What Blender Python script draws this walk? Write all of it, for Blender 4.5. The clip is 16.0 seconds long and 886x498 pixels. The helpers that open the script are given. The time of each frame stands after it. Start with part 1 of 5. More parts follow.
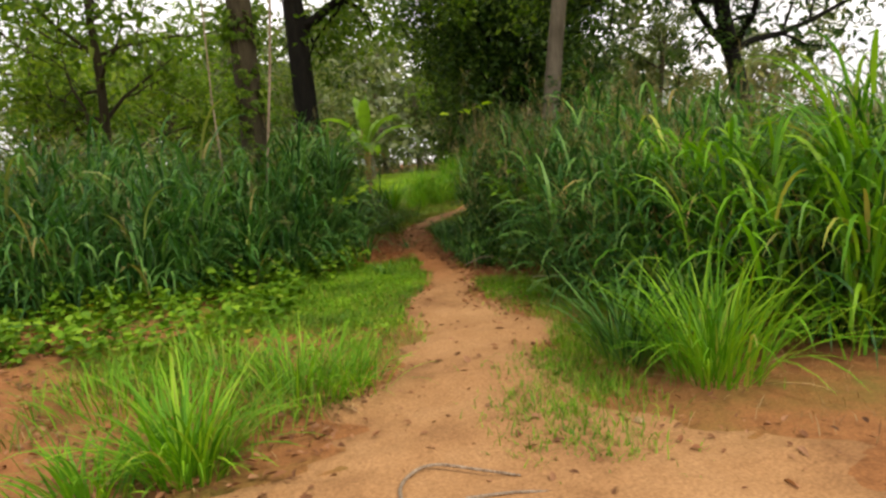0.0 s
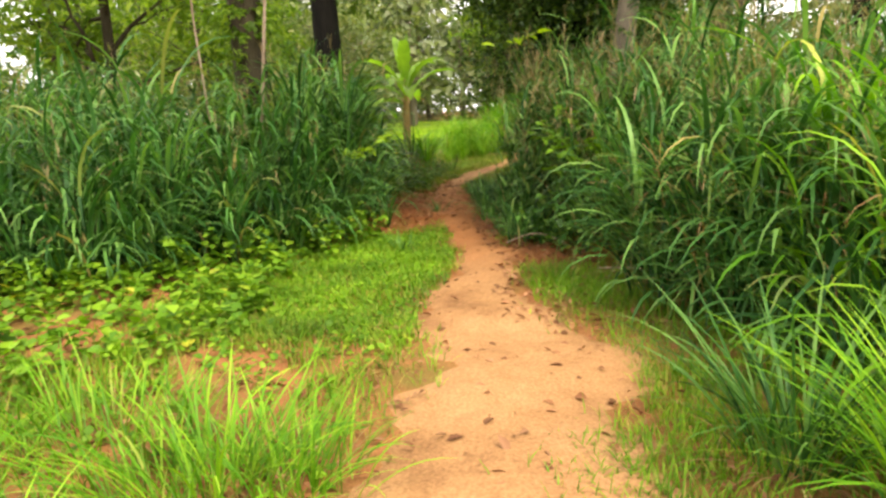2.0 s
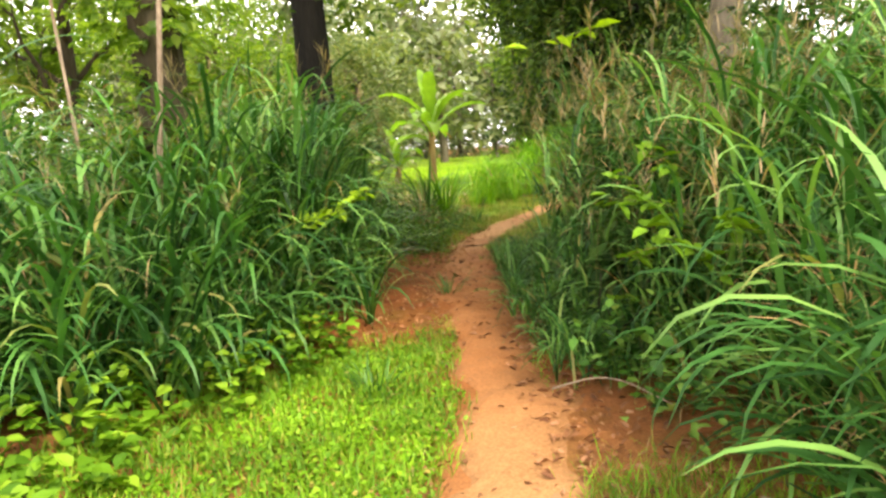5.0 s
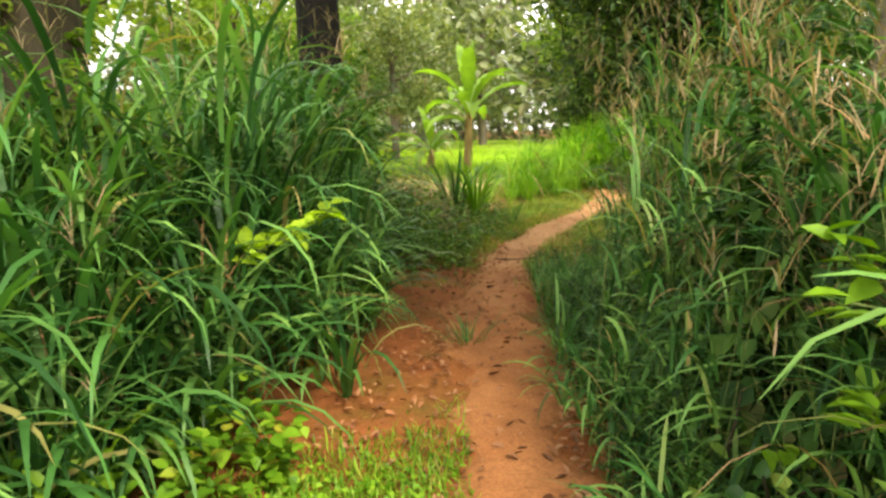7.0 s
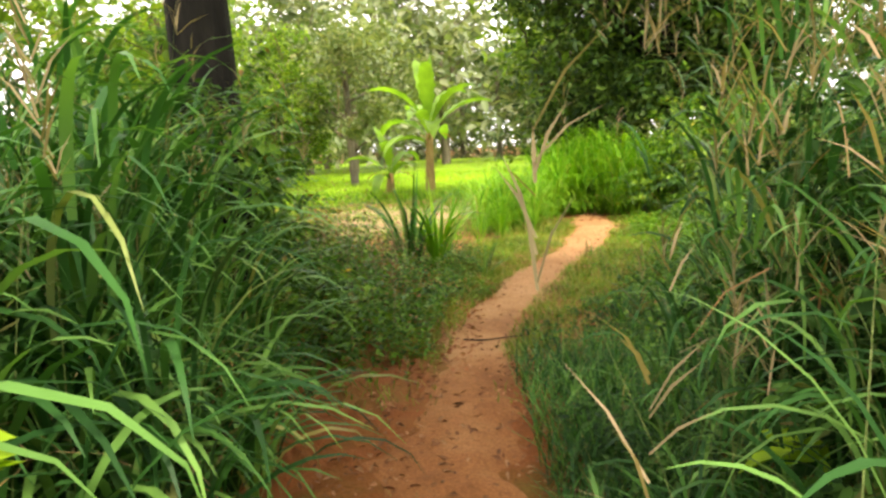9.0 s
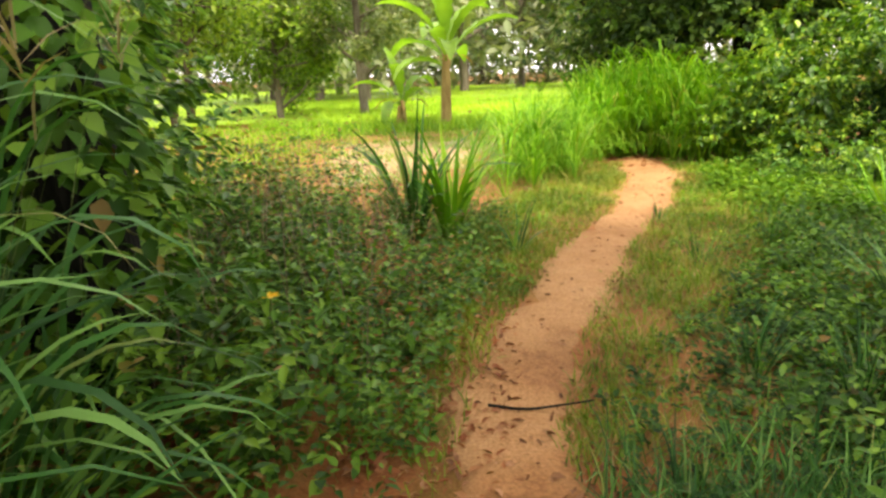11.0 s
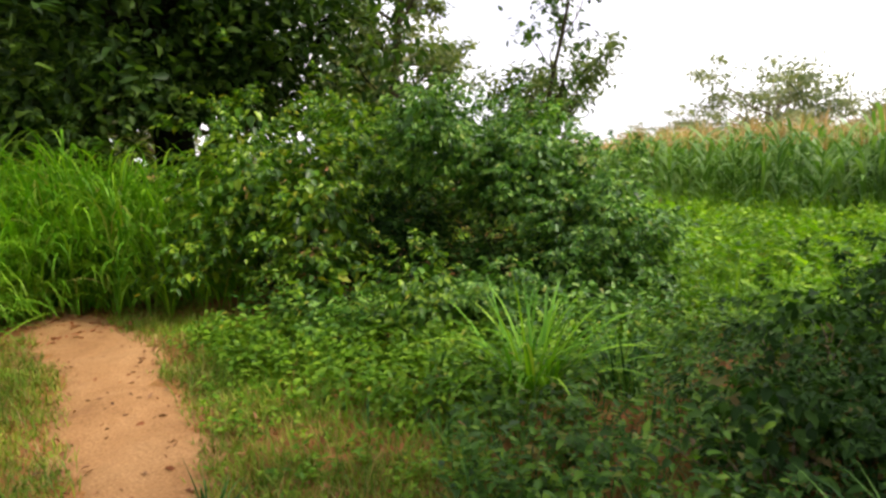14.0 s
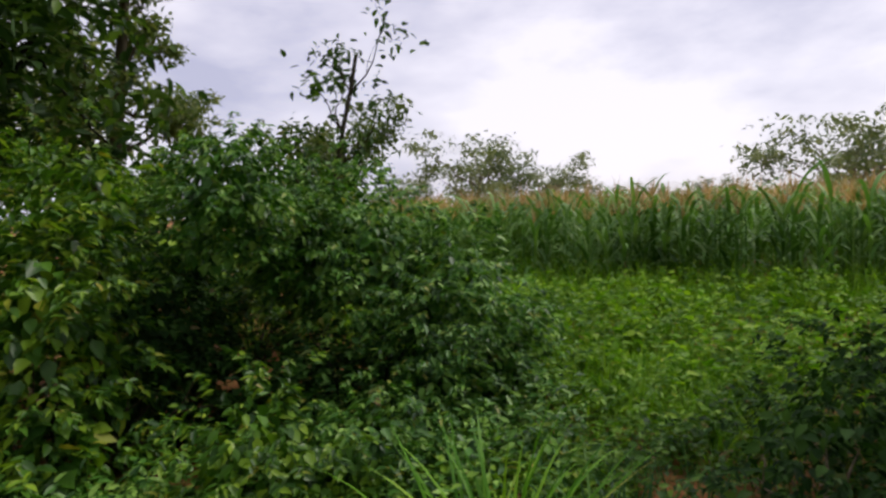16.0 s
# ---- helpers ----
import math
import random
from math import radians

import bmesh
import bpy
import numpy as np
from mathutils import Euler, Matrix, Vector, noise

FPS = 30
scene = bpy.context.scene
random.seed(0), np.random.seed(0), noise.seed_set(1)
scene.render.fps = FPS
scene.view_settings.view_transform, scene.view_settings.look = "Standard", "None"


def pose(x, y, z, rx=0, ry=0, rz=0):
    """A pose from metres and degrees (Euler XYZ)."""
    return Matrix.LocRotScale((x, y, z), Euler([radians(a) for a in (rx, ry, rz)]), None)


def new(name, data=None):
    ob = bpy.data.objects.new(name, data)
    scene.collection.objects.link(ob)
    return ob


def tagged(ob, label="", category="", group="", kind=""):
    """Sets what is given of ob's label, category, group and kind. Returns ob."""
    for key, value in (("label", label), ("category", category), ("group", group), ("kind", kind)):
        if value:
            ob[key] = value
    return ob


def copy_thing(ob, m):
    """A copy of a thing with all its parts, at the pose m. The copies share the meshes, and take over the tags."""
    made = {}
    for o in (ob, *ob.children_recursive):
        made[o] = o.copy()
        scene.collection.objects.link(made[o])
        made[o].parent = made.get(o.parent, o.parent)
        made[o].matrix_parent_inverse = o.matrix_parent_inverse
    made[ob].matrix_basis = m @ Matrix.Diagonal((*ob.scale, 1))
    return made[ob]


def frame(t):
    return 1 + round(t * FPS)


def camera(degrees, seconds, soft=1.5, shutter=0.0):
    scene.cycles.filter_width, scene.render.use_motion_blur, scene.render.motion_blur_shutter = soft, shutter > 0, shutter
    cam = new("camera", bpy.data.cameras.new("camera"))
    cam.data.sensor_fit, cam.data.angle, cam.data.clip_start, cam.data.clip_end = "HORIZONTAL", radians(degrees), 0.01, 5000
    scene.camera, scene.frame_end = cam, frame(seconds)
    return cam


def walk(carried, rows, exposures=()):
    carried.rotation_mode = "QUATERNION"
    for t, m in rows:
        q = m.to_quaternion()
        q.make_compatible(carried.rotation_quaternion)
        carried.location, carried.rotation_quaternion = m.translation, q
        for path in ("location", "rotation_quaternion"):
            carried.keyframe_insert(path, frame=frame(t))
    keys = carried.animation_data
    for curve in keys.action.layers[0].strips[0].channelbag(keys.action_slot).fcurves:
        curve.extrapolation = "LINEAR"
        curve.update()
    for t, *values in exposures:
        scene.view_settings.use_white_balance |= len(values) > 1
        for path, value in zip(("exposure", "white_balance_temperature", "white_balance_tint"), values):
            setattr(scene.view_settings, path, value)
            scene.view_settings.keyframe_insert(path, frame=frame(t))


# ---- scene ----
cam = camera(70.3, 16.0, soft=2.7)
METRES, EYE, TILT, LEAN, TURN = 18.0, 1.5, -8.0, 4.0, 0.0
ROWS = [
    (0.0, 0.0, 0.0, 0.0, 0.0, 0.0, -0.0),
    (0.5, 0.0013, 0.0256, 0.0027, 3.87, 0.63, -1.89),
    (1.0, 0.0014, 0.0534, 0.006, 3.43, -0.18, -0.87),
    (1.5, 0.003, 0.0798, 0.0084, 3.63, -0.67, 1.6),
    (2.0, 0.0027, 0.1082, 0.0124, 3.73, -4.64, -2.01),
    (2.5, -0.0009, 0.133, 0.0177, 1.29, -1.16, -1.11),
    (3.0, 0.0029, 0.1636, 0.0234, 0.69, -0.75, -0.35),
    (3.5, 0.0041, 0.1904, 0.0257, 5.04, -2.65, -2.36),
    (4.0, 0.0053, 0.2193, 0.03, 6.41, -1.55, -1.91),
    (6.5, -0.0017, 0.3464, 0.0491, 7.89, -2.66, -2.51),
    (7.0, -0.0048, 0.3788, 0.0554, 9.97, -3.51, -4.56),
    (7.5, -0.0078, 0.4126, 0.0609, 5.06, -0.46, -2.16),
    (8.0, -0.0091, 0.4432, 0.0645, 5.96, -0.74, -2.42),
    (8.5, -0.012, 0.4747, 0.0695, 8.39, -0.2, -2.68),
    (9.0, -0.0168, 0.5045, 0.0776, 7.0, -1.68, -2.16),
    (11.5, -0.0373, 0.6788, 0.0967, 8.68, -8.54, -3.4),
    (12.0, -0.0399, 0.7186, 0.1025, 6.4, -5.7, -5.71),
    (12.5, -0.0389, 0.7591, 0.1053, -7.18, 0.08, -0.71),
    (13.0, -0.0387, 0.7948, 0.1116, -17.37, 1.97, 0.28),
    (13.5, -0.0287, 0.8339, 0.1206, -28.13, 1.46, 1.73),
    (14.0, -0.0238, 0.8692, 0.1275, -43.38, -0.01, 4.71),
    (14.5, -0.012, 0.8992, 0.1324, -49.96, 0.61, 3.17),
    (15.0, -0.0017, 0.9255, 0.1379, -64.2, -0.68, 5.57),
    (15.5, 0.0062, 0.9496, 0.144, -68.01, 0.48, 8.18),
    (16.0, 0.017, 0.9704, 0.1517, -68.83, 3.0, 8.14),
]
EXPOSURES = ((0, 0.01, 7300, 10), (1, 0.5, 7400, 10), (2, 1.0, 7500, 10), (2.5, 1.0, 7500, 10), (3, 0.55, 7500, 10), (3.5, 0.95, 7500, 10), (4, 1.4, 7500, 10), (6.5, 1.5, 7500, 10), (7, 1.35, 7500, 10),
             (8, 1.5, 7500, 10), (9, 1.55, 7500, 10), (11.5, 1.55, 7500, 12), (12.5, 1.1, 7500, 12), (13.5, 0.95, 7200, 12), (14, 0.6, 7000, 12), (14.5, 0.2, 6700, 11), (15, -0.28, 6600, 12), (16, -0.55, 6450, 15))
walk(cam, [(t, pose(0, 0, EYE, TILT, LEAN, TURN) @ pose(METRES * x, METRES * y, METRES * z, 90 + pitch, roll, yaw)) for t, x, y, z, yaw, pitch, roll in ROWS], EXPOSURES)

# ---- light ----
world = bpy.data.worlds.new("overcast_sky")
scene.world = world
world.use_nodes = True
wn, wl = world.node_tree.nodes, world.node_tree.links
wn.clear()
w_out = wn.new("ShaderNodeOutputWorld")
w_bg = wn.new("ShaderNodeBackground")
w_bg.inputs["Strength"].default_value = 1.0
w_sky = wn.new("ShaderNodeTexSky")
w_sky.sky_type, w_sky.sun_disc = "NISHITA", False
SUN_ELEVATION, SUN_AZIMUTH = 56.0, 132.0
w_sky.sun_elevation, w_sky.sun_rotation = radians(SUN_ELEVATION), radians(SUN_AZIMUTH)
w_dim = wn.new("ShaderNodeMix")
w_dim.data_type, w_dim.blend_type = "RGBA", "MULTIPLY"
w_dim.inputs["Factor"].default_value = 1.0
w_dim.inputs["B"].default_value = (0.13, 0.13, 0.13, 1)
w_co = wn.new("ShaderNodeTexCoord")
w_map = wn.new("ShaderNodeMapping")
w_map.inputs["Scale"].default_value = (1.0, 1.0, 2.6)
w_noise = wn.new("ShaderNodeTexNoise")
w_noise.inputs["Scale"].default_value = 1.9
w_noise.inputs["Detail"].default_value = 7.0
w_noise.inputs["Roughness"].default_value = 0.55
w_ramp = wn.new("ShaderNodeValToRGB")
w_ramp.color_ramp.elements[0].position = 0.34
w_ramp.color_ramp.elements[0].color = (0.86, 0.87, 1.10, 1)
w_ramp.color_ramp.elements[1].position = 0.56
w_ramp.color_ramp.elements[1].color = (1.60, 1.56, 1.66, 1)
w_mix = wn.new("ShaderNodeMix")
w_mix.data_type = "RGBA"
w_mix.inputs["Factor"].default_value = 0.85
wl.new(w_co.outputs["Generated"], w_map.inputs["Vector"])
wl.new(w_map.outputs["Vector"], w_noise.inputs["Vector"])
wl.new(w_noise.outputs["Fac"], w_ramp.inputs["Fac"])
wl.new(w_sky.outputs["Color"], w_dim.inputs["A"])
wl.new(w_dim.outputs["Result"], w_mix.inputs["A"])
wl.new(w_ramp.outputs["Color"], w_mix.inputs["B"])
wl.new(w_mix.outputs["Result"], w_bg.inputs["Color"])
wl.new(w_bg.outputs["Background"], w_out.inputs["Surface"])

sun = new("sun", bpy.data.lights.new("sun", "SUN"))
sun.data.energy, sun.data.angle, sun.data.color = 2.6, radians(11), (1.0, 0.95, 0.86)
sun.rotation_euler = (radians(90 - SUN_ELEVATION), 0, radians(180 - SUN_AZIMUTH))

rng = np.random.default_rng(7)


def reseed(x, y, k=0):
    """Gives each planting its own row of random numbers, from its place."""
    global rng
    rng = np.random.default_rng(int(abs(x) * 1000) + int(abs(y) * 7919) + k)



# ---- materials ----
def material(name):
    m = bpy.data.materials.new(name)
    m.use_nodes = True
    m.node_tree.nodes.clear()
    return m, m.node_tree.nodes, m.node_tree.links


def ramp(nodes, stops):
    r = nodes.new("ShaderNodeValToRGB")
    e = r.color_ramp.elements
    while len(e) < len(stops):
        e.new(0.5)
    for k, (p, c) in enumerate(stops):
        e[k].position, e[k].color = p, (*c, 1)
    return r


def leaf_material(name, dark, mid, light, dry=None, dry_share=0.04, rough=0.5, trans=0.3, patch=1.2, gloss=0.2):
    """Leaves: each leaf its own tint, slow change over the plant, light through the blade."""
    m, n, l = material(name)
    out = n.new("ShaderNodeOutputMaterial")
    geo = n.new("ShaderNodeNewGeometry")
    stops = [(0.0, dark), (0.55, mid), (0.9, light)]
    r = ramp(n, stops)
    if dry:
        e = r.color_ramp.elements.new(1.0 - dry_share)
        e.color = (*light, 1)
        e = r.color_ramp.elements.new(1.0)
        e.color = (*dry, 1)
    l.new(geo.outputs["Random Per Island"], r.inputs["Fac"])
    co = n.new("ShaderNodeTexCoord")
    big = n.new("ShaderNodeTexNoise")
    big.inputs["Scale"].default_value, big.inputs["Detail"].default_value = patch, 3
    l.new(co.outputs["Object"], big.inputs["Vector"])
    br = ramp(n, [(0.3, (0.60, 0.60, 0.64)), (0.7, (1.36, 1.2, 1.2))])
    l.new(big.outputs["Fac"], br.inputs["Fac"])
    mul = n.new("ShaderNodeMix")
    mul.data_type, mul.blend_type = "RGBA", "MULTIPLY"
    mul.inputs["Factor"].default_value = 1.0
    l.new(r.outputs["Color"], mul.inputs["A"])
    l.new(br.outputs["Color"], mul.inputs["B"])
    p = n.new("ShaderNodeBsdfPrincipled")
    p.inputs["Roughness"].default_value = rough
    p.inputs["Specular IOR Level"].default_value = gloss
    l.new(mul.outputs["Result"], p.inputs["Base Color"])
    t = n.new("ShaderNodeBsdfTranslucent")
    warm = n.new("ShaderNodeMix")
    warm.data_type, warm.blend_type = "RGBA", "MULTIPLY"
    warm.inputs["Factor"].default_value = 1.0
    warm.inputs["B"].default_value = (1.05, 1.2, 0.45, 1)
    l.new(mul.outputs["Result"], warm.inputs["A"])
    l.new(warm.outputs["Result"], t.inputs["Color"])
    mix = n.new("ShaderNodeMixShader")
    mix.inputs["Fac"].default_value = trans * 0.9
    l.new(p.outputs["BSDF"], mix.inputs[1])
    l.new(t.outputs["BSDF"], mix.inputs[2])
    l.new(mix.outputs["Shader"], out.inputs["Surface"])
    return m


def earth_material(name, stops, scale=1.3, grain=60, bump=0.5, rough=0.95, damp=None):
    """Soil: slow patches, pebbly grain, small relief."""
    m, n, l = material(name)
    out = n.new("ShaderNodeOutputMaterial")
    co = n.new("ShaderNodeTexCoord")
    a = n.new("ShaderNodeTexNoise")
    a.inputs["Scale"].default_value, a.inputs["Detail"].default_value = scale, 8
    a.inputs["Roughness"].default_value = 0.65
    l.new(co.outputs["Object"], a.inputs["Vector"])
    r = ramp(n, stops)
    l.new(a.outputs["Fac"], r.inputs["Fac"])
    b = n.new("ShaderNodeTexNoise")
    b.inputs["Scale"].default_value, b.inputs["Detail"].default_value = grain, 4
    l.new(co.outputs["Object"], b.inputs["Vector"])
    br = ramp(n, [(0.3, (0.72, 0.7, 0.68)), (0.7, (1.18, 1.18, 1.18))])
    l.new(b.outputs["Fac"], br.inputs["Fac"])
    mul = n.new("ShaderNodeMix")
    mul.data_type, mul.blend_type = "RGBA", "MULTIPLY"
    mul.inputs["Factor"].default_value = 1.0
    l.new(r.outputs["Color"], mul.inputs["A"])
    l.new(br.outputs["Color"], mul.inputs["B"])
    tone = mul.outputs["Result"]
    if damp:
        sep = n.new("ShaderNodeSeparateXYZ")
        l.new(co.outputs["Object"], sep.inputs["Vector"])
        wander = n.new("ShaderNodeMath")
        wander.operation = "MULTIPLY_ADD"
        wander.inputs[1].default_value = 4.0
        l.new(a.outputs["Fac"], wander.inputs[0])
        l.new(sep.outputs["Y"], wander.inputs[2])
        span = n.new("ShaderNodeMapRange")
        span.inputs["From Min"].default_value, span.inputs["From Max"].default_value = damp[0], damp[1]
        l.new(wander.outputs["Value"], span.inputs["Value"])
        wet = ramp(n, [(0.0, (1, 1, 1)), (0.25, (0.78, 0.60, 0.5)), (0.7, (0.78, 0.60, 0.5)), (1.0, (1, 1, 1))])
        l.new(span.outputs["Result"], wet.inputs["Fac"])
        soak = n.new("ShaderNodeMix")
        soak.data_type, soak.blend_type = "RGBA", "MULTIPLY"
        soak.inputs["Factor"].default_value = 1.0
        l.new(tone, soak.inputs["A"])
        l.new(wet.outputs["Color"], soak.inputs["B"])
        tone = soak.outputs["Result"]
    c = n.new("ShaderNodeTexNoise")
    c.inputs["Scale"].default_value, c.inputs["Detail"].default_value = 9, 6
    l.new(co.outputs["Object"], c.inputs["Vector"])
    bp = n.new("ShaderNodeBump")
    bp.inputs["Strength"].default_value, bp.inputs["Distance"].default_value = bump, 0.03
    l.new(c.outputs["Fac"], bp.inputs["Height"])
    bq = n.new("ShaderNodeBump")
    bq.inputs["Strength"].default_value, bq.inputs["Distance"].default_value = bump, 0.008
    l.new(b.outputs["Fac"], bq.inputs["Height"])
    l.new(bp.outputs["Normal"], bq.inputs["Normal"])
    p = n.new("ShaderNodeBsdfPrincipled")
    p.inputs["Roughness"].default_value = rough
    p.inputs["Specular IOR Level"].default_value = 0.15
    l.new(tone, p.inputs["Base Color"])
    l.new(bq.outputs["Normal"], p.inputs["Normal"])
    l.new(p.outputs["BSDF"], out.inputs["Surface"])
    return m


def bark_material(name, dark, light, scale=6):
    m, n, l = material(name)
    out = n.new("ShaderNodeOutputMaterial")
    co = n.new("ShaderNodeTexCoord")
    mp = n.new("ShaderNodeMapping")
    mp.inputs["Scale"].default_value = (1, 1, 0.22)
    l.new(co.outputs["Object"], mp.inputs["Vector"])
    a = n.new("ShaderNodeTexNoise")
    a.inputs["Scale"].default_value, a.inputs["Detail"].default_value = scale, 8
    a.inputs["Roughness"].default_value = 0.7
    l.new(mp.outputs["Vector"], a.inputs["Vector"])
    r = ramp(n, [(0.32, dark), (0.72, light)])
    l.new(a.outputs["Fac"], r.inputs["Fac"])
    v = n.new("ShaderNodeTexVoronoi")
    v.inputs["Scale"].default_value = scale * 4
    l.new(mp.outputs["Vector"], v.inputs["Vector"])
    bp = n.new("ShaderNodeBump")
    bp.inputs["Strength"].default_value, bp.inputs["Distance"].default_value = 0.8, 0.02
    l.new(v.outputs["Distance"], bp.inputs["Height"])
    p = n.new("ShaderNodeBsdfPrincipled")
    p.inputs["Roughness"].default_value = 0.9
    p.inputs["Specular IOR Level"].default_value = 0.1
    l.new(r.outputs["Color"], p.inputs["Base Color"])
    l.new(bp.outputs["Normal"], p.inputs["Normal"])
    l.new(p.outputs["BSDF"], out.inputs["Surface"])
    return m


M_GRASS = leaf_material("tall_grass_blades", (0.013, 0.06, 0.013), (0.055, 0.19, 0.037), (0.17, 0.37, 0.08), (0.34, 0.29, 0.10), 0.045, rough=0.45)
M_GRASS_BRIGHT = leaf_material("fresh_grass_blades", (0.07, 0.24, 0.012), (0.15, 0.40, 0.018), (0.27, 0.52, 0.03), (0.42, 0.36, 0.11), 0.05)
M_LAWN = leaf_material("short_turf", (0.07, 0.20, 0.010), (0.14, 0.33, 0.014), (0.23, 0.43, 0.025), (0.40, 0.32, 0.08), 0.06)
M_DRY = leaf_material("dry_straw", (0.22, 0.12, 0.05), (0.36, 0.24, 0.10), (0.48, 0.36, 0.17), trans=0.2, rough=0.8)
M_PLUME = leaf_material("seed_plumes", (0.16, 0.15, 0.07), (0.25, 0.215, 0.11), (0.35, 0.285, 0.16), trans=0.4, rough=0.8)
M_CREEPER = leaf_material("creeper_leaves", (0.06, 0.17, 0.010), (0.13, 0.30, 0.015), (0.23, 0.42, 0.03), (0.38, 0.38, 0.04), 0.03)
M_VINE = leaf_material("vine_leaves", (0.018, 0.07, 0.012), (0.09, 0.26, 0.035), (0.27, 0.50, 0.09), (0.32, 0.32, 0.05), 0.03, rough=0.4, gloss=0.3)
M_WEED = leaf_material("weed_leaves", (0.018, 0.065, 0.009), (0.075, 0.20, 0.018), (0.17, 0.33, 0.035), (0.24, 0.11, 0.04), 0.05)
M_TREE_DARK = leaf_material("shade_tree_leaves", (0.018, 0.05, 0.012), (0.045, 0.11, 0.020), (0.11, 0.21, 0.03), trans=0.3)
M_TREE = leaf_material("tree_leaves", (0.06, 0.13, 0.015), (0.13, 0.25, 0.028), (0.24, 0.37, 0.05), trans=0.6, patch=0.4)
M_TREE_LIGHT = leaf_material("light_tree_leaves", (0.09, 0.15, 0.05), (0.16, 0.23, 0.08), (0.26, 0.31, 0.12), trans=0.45, patch=0.3)
# Paler and greyer leaves: distance haze is put into their colour.
M_FAR = leaf_material("haze_pale_leaves", (0.12, 0.18, 0.09), (0.20, 0.26, 0.13), (0.29, 0.34, 0.18), trans=0.4, patch=0.2)
M_PADDY = leaf_material("rice_blades", (0.20, 0.40, 0.02), (0.30, 0.52, 0.03), (0.40, 0.60, 0.05), trans=0.4, patch=0.15)
M_CORN = leaf_material("maize_leaves", (0.07, 0.18, 0.035), (0.14, 0.31, 0.06), (0.24, 0.42, 0.11), trans=0.35, patch=0.2)
M_TASSEL = leaf_material("maize_tassels", (0.42, 0.26, 0.12), (0.54, 0.36, 0.18), (0.64, 0.46, 0.25), trans=0.3)
M_BANANA = leaf_material("banana_leaves", (0.10, 0.24, 0.03), (0.17, 0.34, 0.04), (0.30, 0.46, 0.06), trans=0.5, rough=0.35)
M_LITTER = leaf_material("fallen_leaves", (0.13, 0.06, 0.028), (0.24, 0.115, 0.05), (0.36, 0.20, 0.10), trans=0.1, rough=0.85)
M_VERGE = leaf_material("trampled_turf", (0.08, 0.17, 0.012), (0.16, 0.28, 0.02), (0.26, 0.34, 0.04), (0.40, 0.28, 0.10), 0.2)
# Extra-dark leaves: shade in banks, hollows and below trees is put into this colour.
M_SHADE = leaf_material("shade_dark_leaves", (0.012, 0.042, 0.008), (0.030, 0.095, 0.015), (0.075, 0.18, 0.03), (0.16, 0.12, 0.05), 0.05, rough=0.7)
M_PETAL = leaf_material("yellow_petals", (0.70, 0.45, 0.01), (0.80, 0.55, 0.02), (0.85, 0.62, 0.03), trans=0.3)
M_FRESH_WEED = leaf_material("fresh_weed_leaves", (0.07, 0.20, 0.010), (0.16, 0.36, 0.016), (0.29, 0.50, 0.03), trans=0.45)
M_VINE_LIGHT = leaf_material("light_vine_leaves", (0.022, 0.08, 0.010), (0.09, 0.24, 0.018), (0.27, 0.46, 0.03), (0.40, 0.38, 0.04), 0.04, rough=0.4, gloss=0.35)
M_SPRIG = leaf_material("sprig_leaves", (0.20, 0.40, 0.02), (0.30, 0.52, 0.03), (0.40, 0.58, 0.05), trans=0.5)
M_RUST = leaf_material("rust_leaves", (0.20, 0.06, 0.02), (0.30, 0.12, 0.05), (0.38, 0.20, 0.09), trans=0.2, rough=0.8)

M_BARK_DARK = bark_material("dark_bark", (0.006, 0.006, 0.005), (0.022, 0.020, 0.015))
M_BARK = bark_material("brown_bark", (0.026, 0.022, 0.013), (0.085, 0.072, 0.042))
M_BARK_PALE = bark_material("pale_bark", (0.08, 0.068, 0.045), (0.22, 0.19, 0.135))
M_BARK_BANANA = bark_material("banana_stem", (0.16, 0.10, 0.04), (0.34, 0.28, 0.10))
M_STEM = bark_material("green_stalk", (0.08, 0.13, 0.03), (0.20, 0.24, 0.08), 20)
M_TWIG = bark_material("dead_twig", (0.20, 0.14, 0.09), (0.45, 0.36, 0.26), 20)
M_PATH = earth_material("trodden_red_earth", [(0.25, (0.20, 0.096, 0.040)), (0.48, (0.36, 0.192, 0.082)), (0.75, (0.44, 0.252, 0.116))], bump=0.8, damp=(9.0, 17.0))
M_GROUND = earth_material("soil_with_moss", [(0.28, (0.17, 0.07, 0.025)), (0.45, (0.31, 0.135, 0.05)), (0.58, (0.24, 0.13, 0.04)), (0.75, (0.13, 0.14, 0.028))], bump=0.8, damp=(9.0, 17.0))
M_CLOD = earth_material("dark_earth_clod", [(0.3, (0.10, 0.048, 0.022)), (0.7, (0.20, 0.095, 0.042))])
M_SAND = earth_material("pale_sand", [(0.3, (0.29, 0.19, 0.09)), (0.7, (0.42, 0.30, 0.16))])


# ---- mesh makers ----
def smooth(a, b, x):
    t = np.clip((np.asarray(x, float) - a) / (b - a), 0, 1)
    return t * t * (3 - 2 * t)


def height(x, y):
    """The lie of the land: a slow rise along the walk, a drop to the rice field, low banks."""
    x, y = np.asarray(x, float), np.asarray(y, float)
    z = -0.05 * smooth(7, 11, y) - 0.45 * smooth(26, 40, y) * (1 - smooth(14, 30, x))
    z = z + 0.05 * np.sin(x * 0.9 + 1.0) * np.sin(y * 0.7) * smooth(1.0, 3.0, np.abs(x))
    z = z + 0.012 * np.sin(x * 5.1 + y * 1.7) + 0.010 * np.sin(y * 6.3 - x * 2.2)
    return z


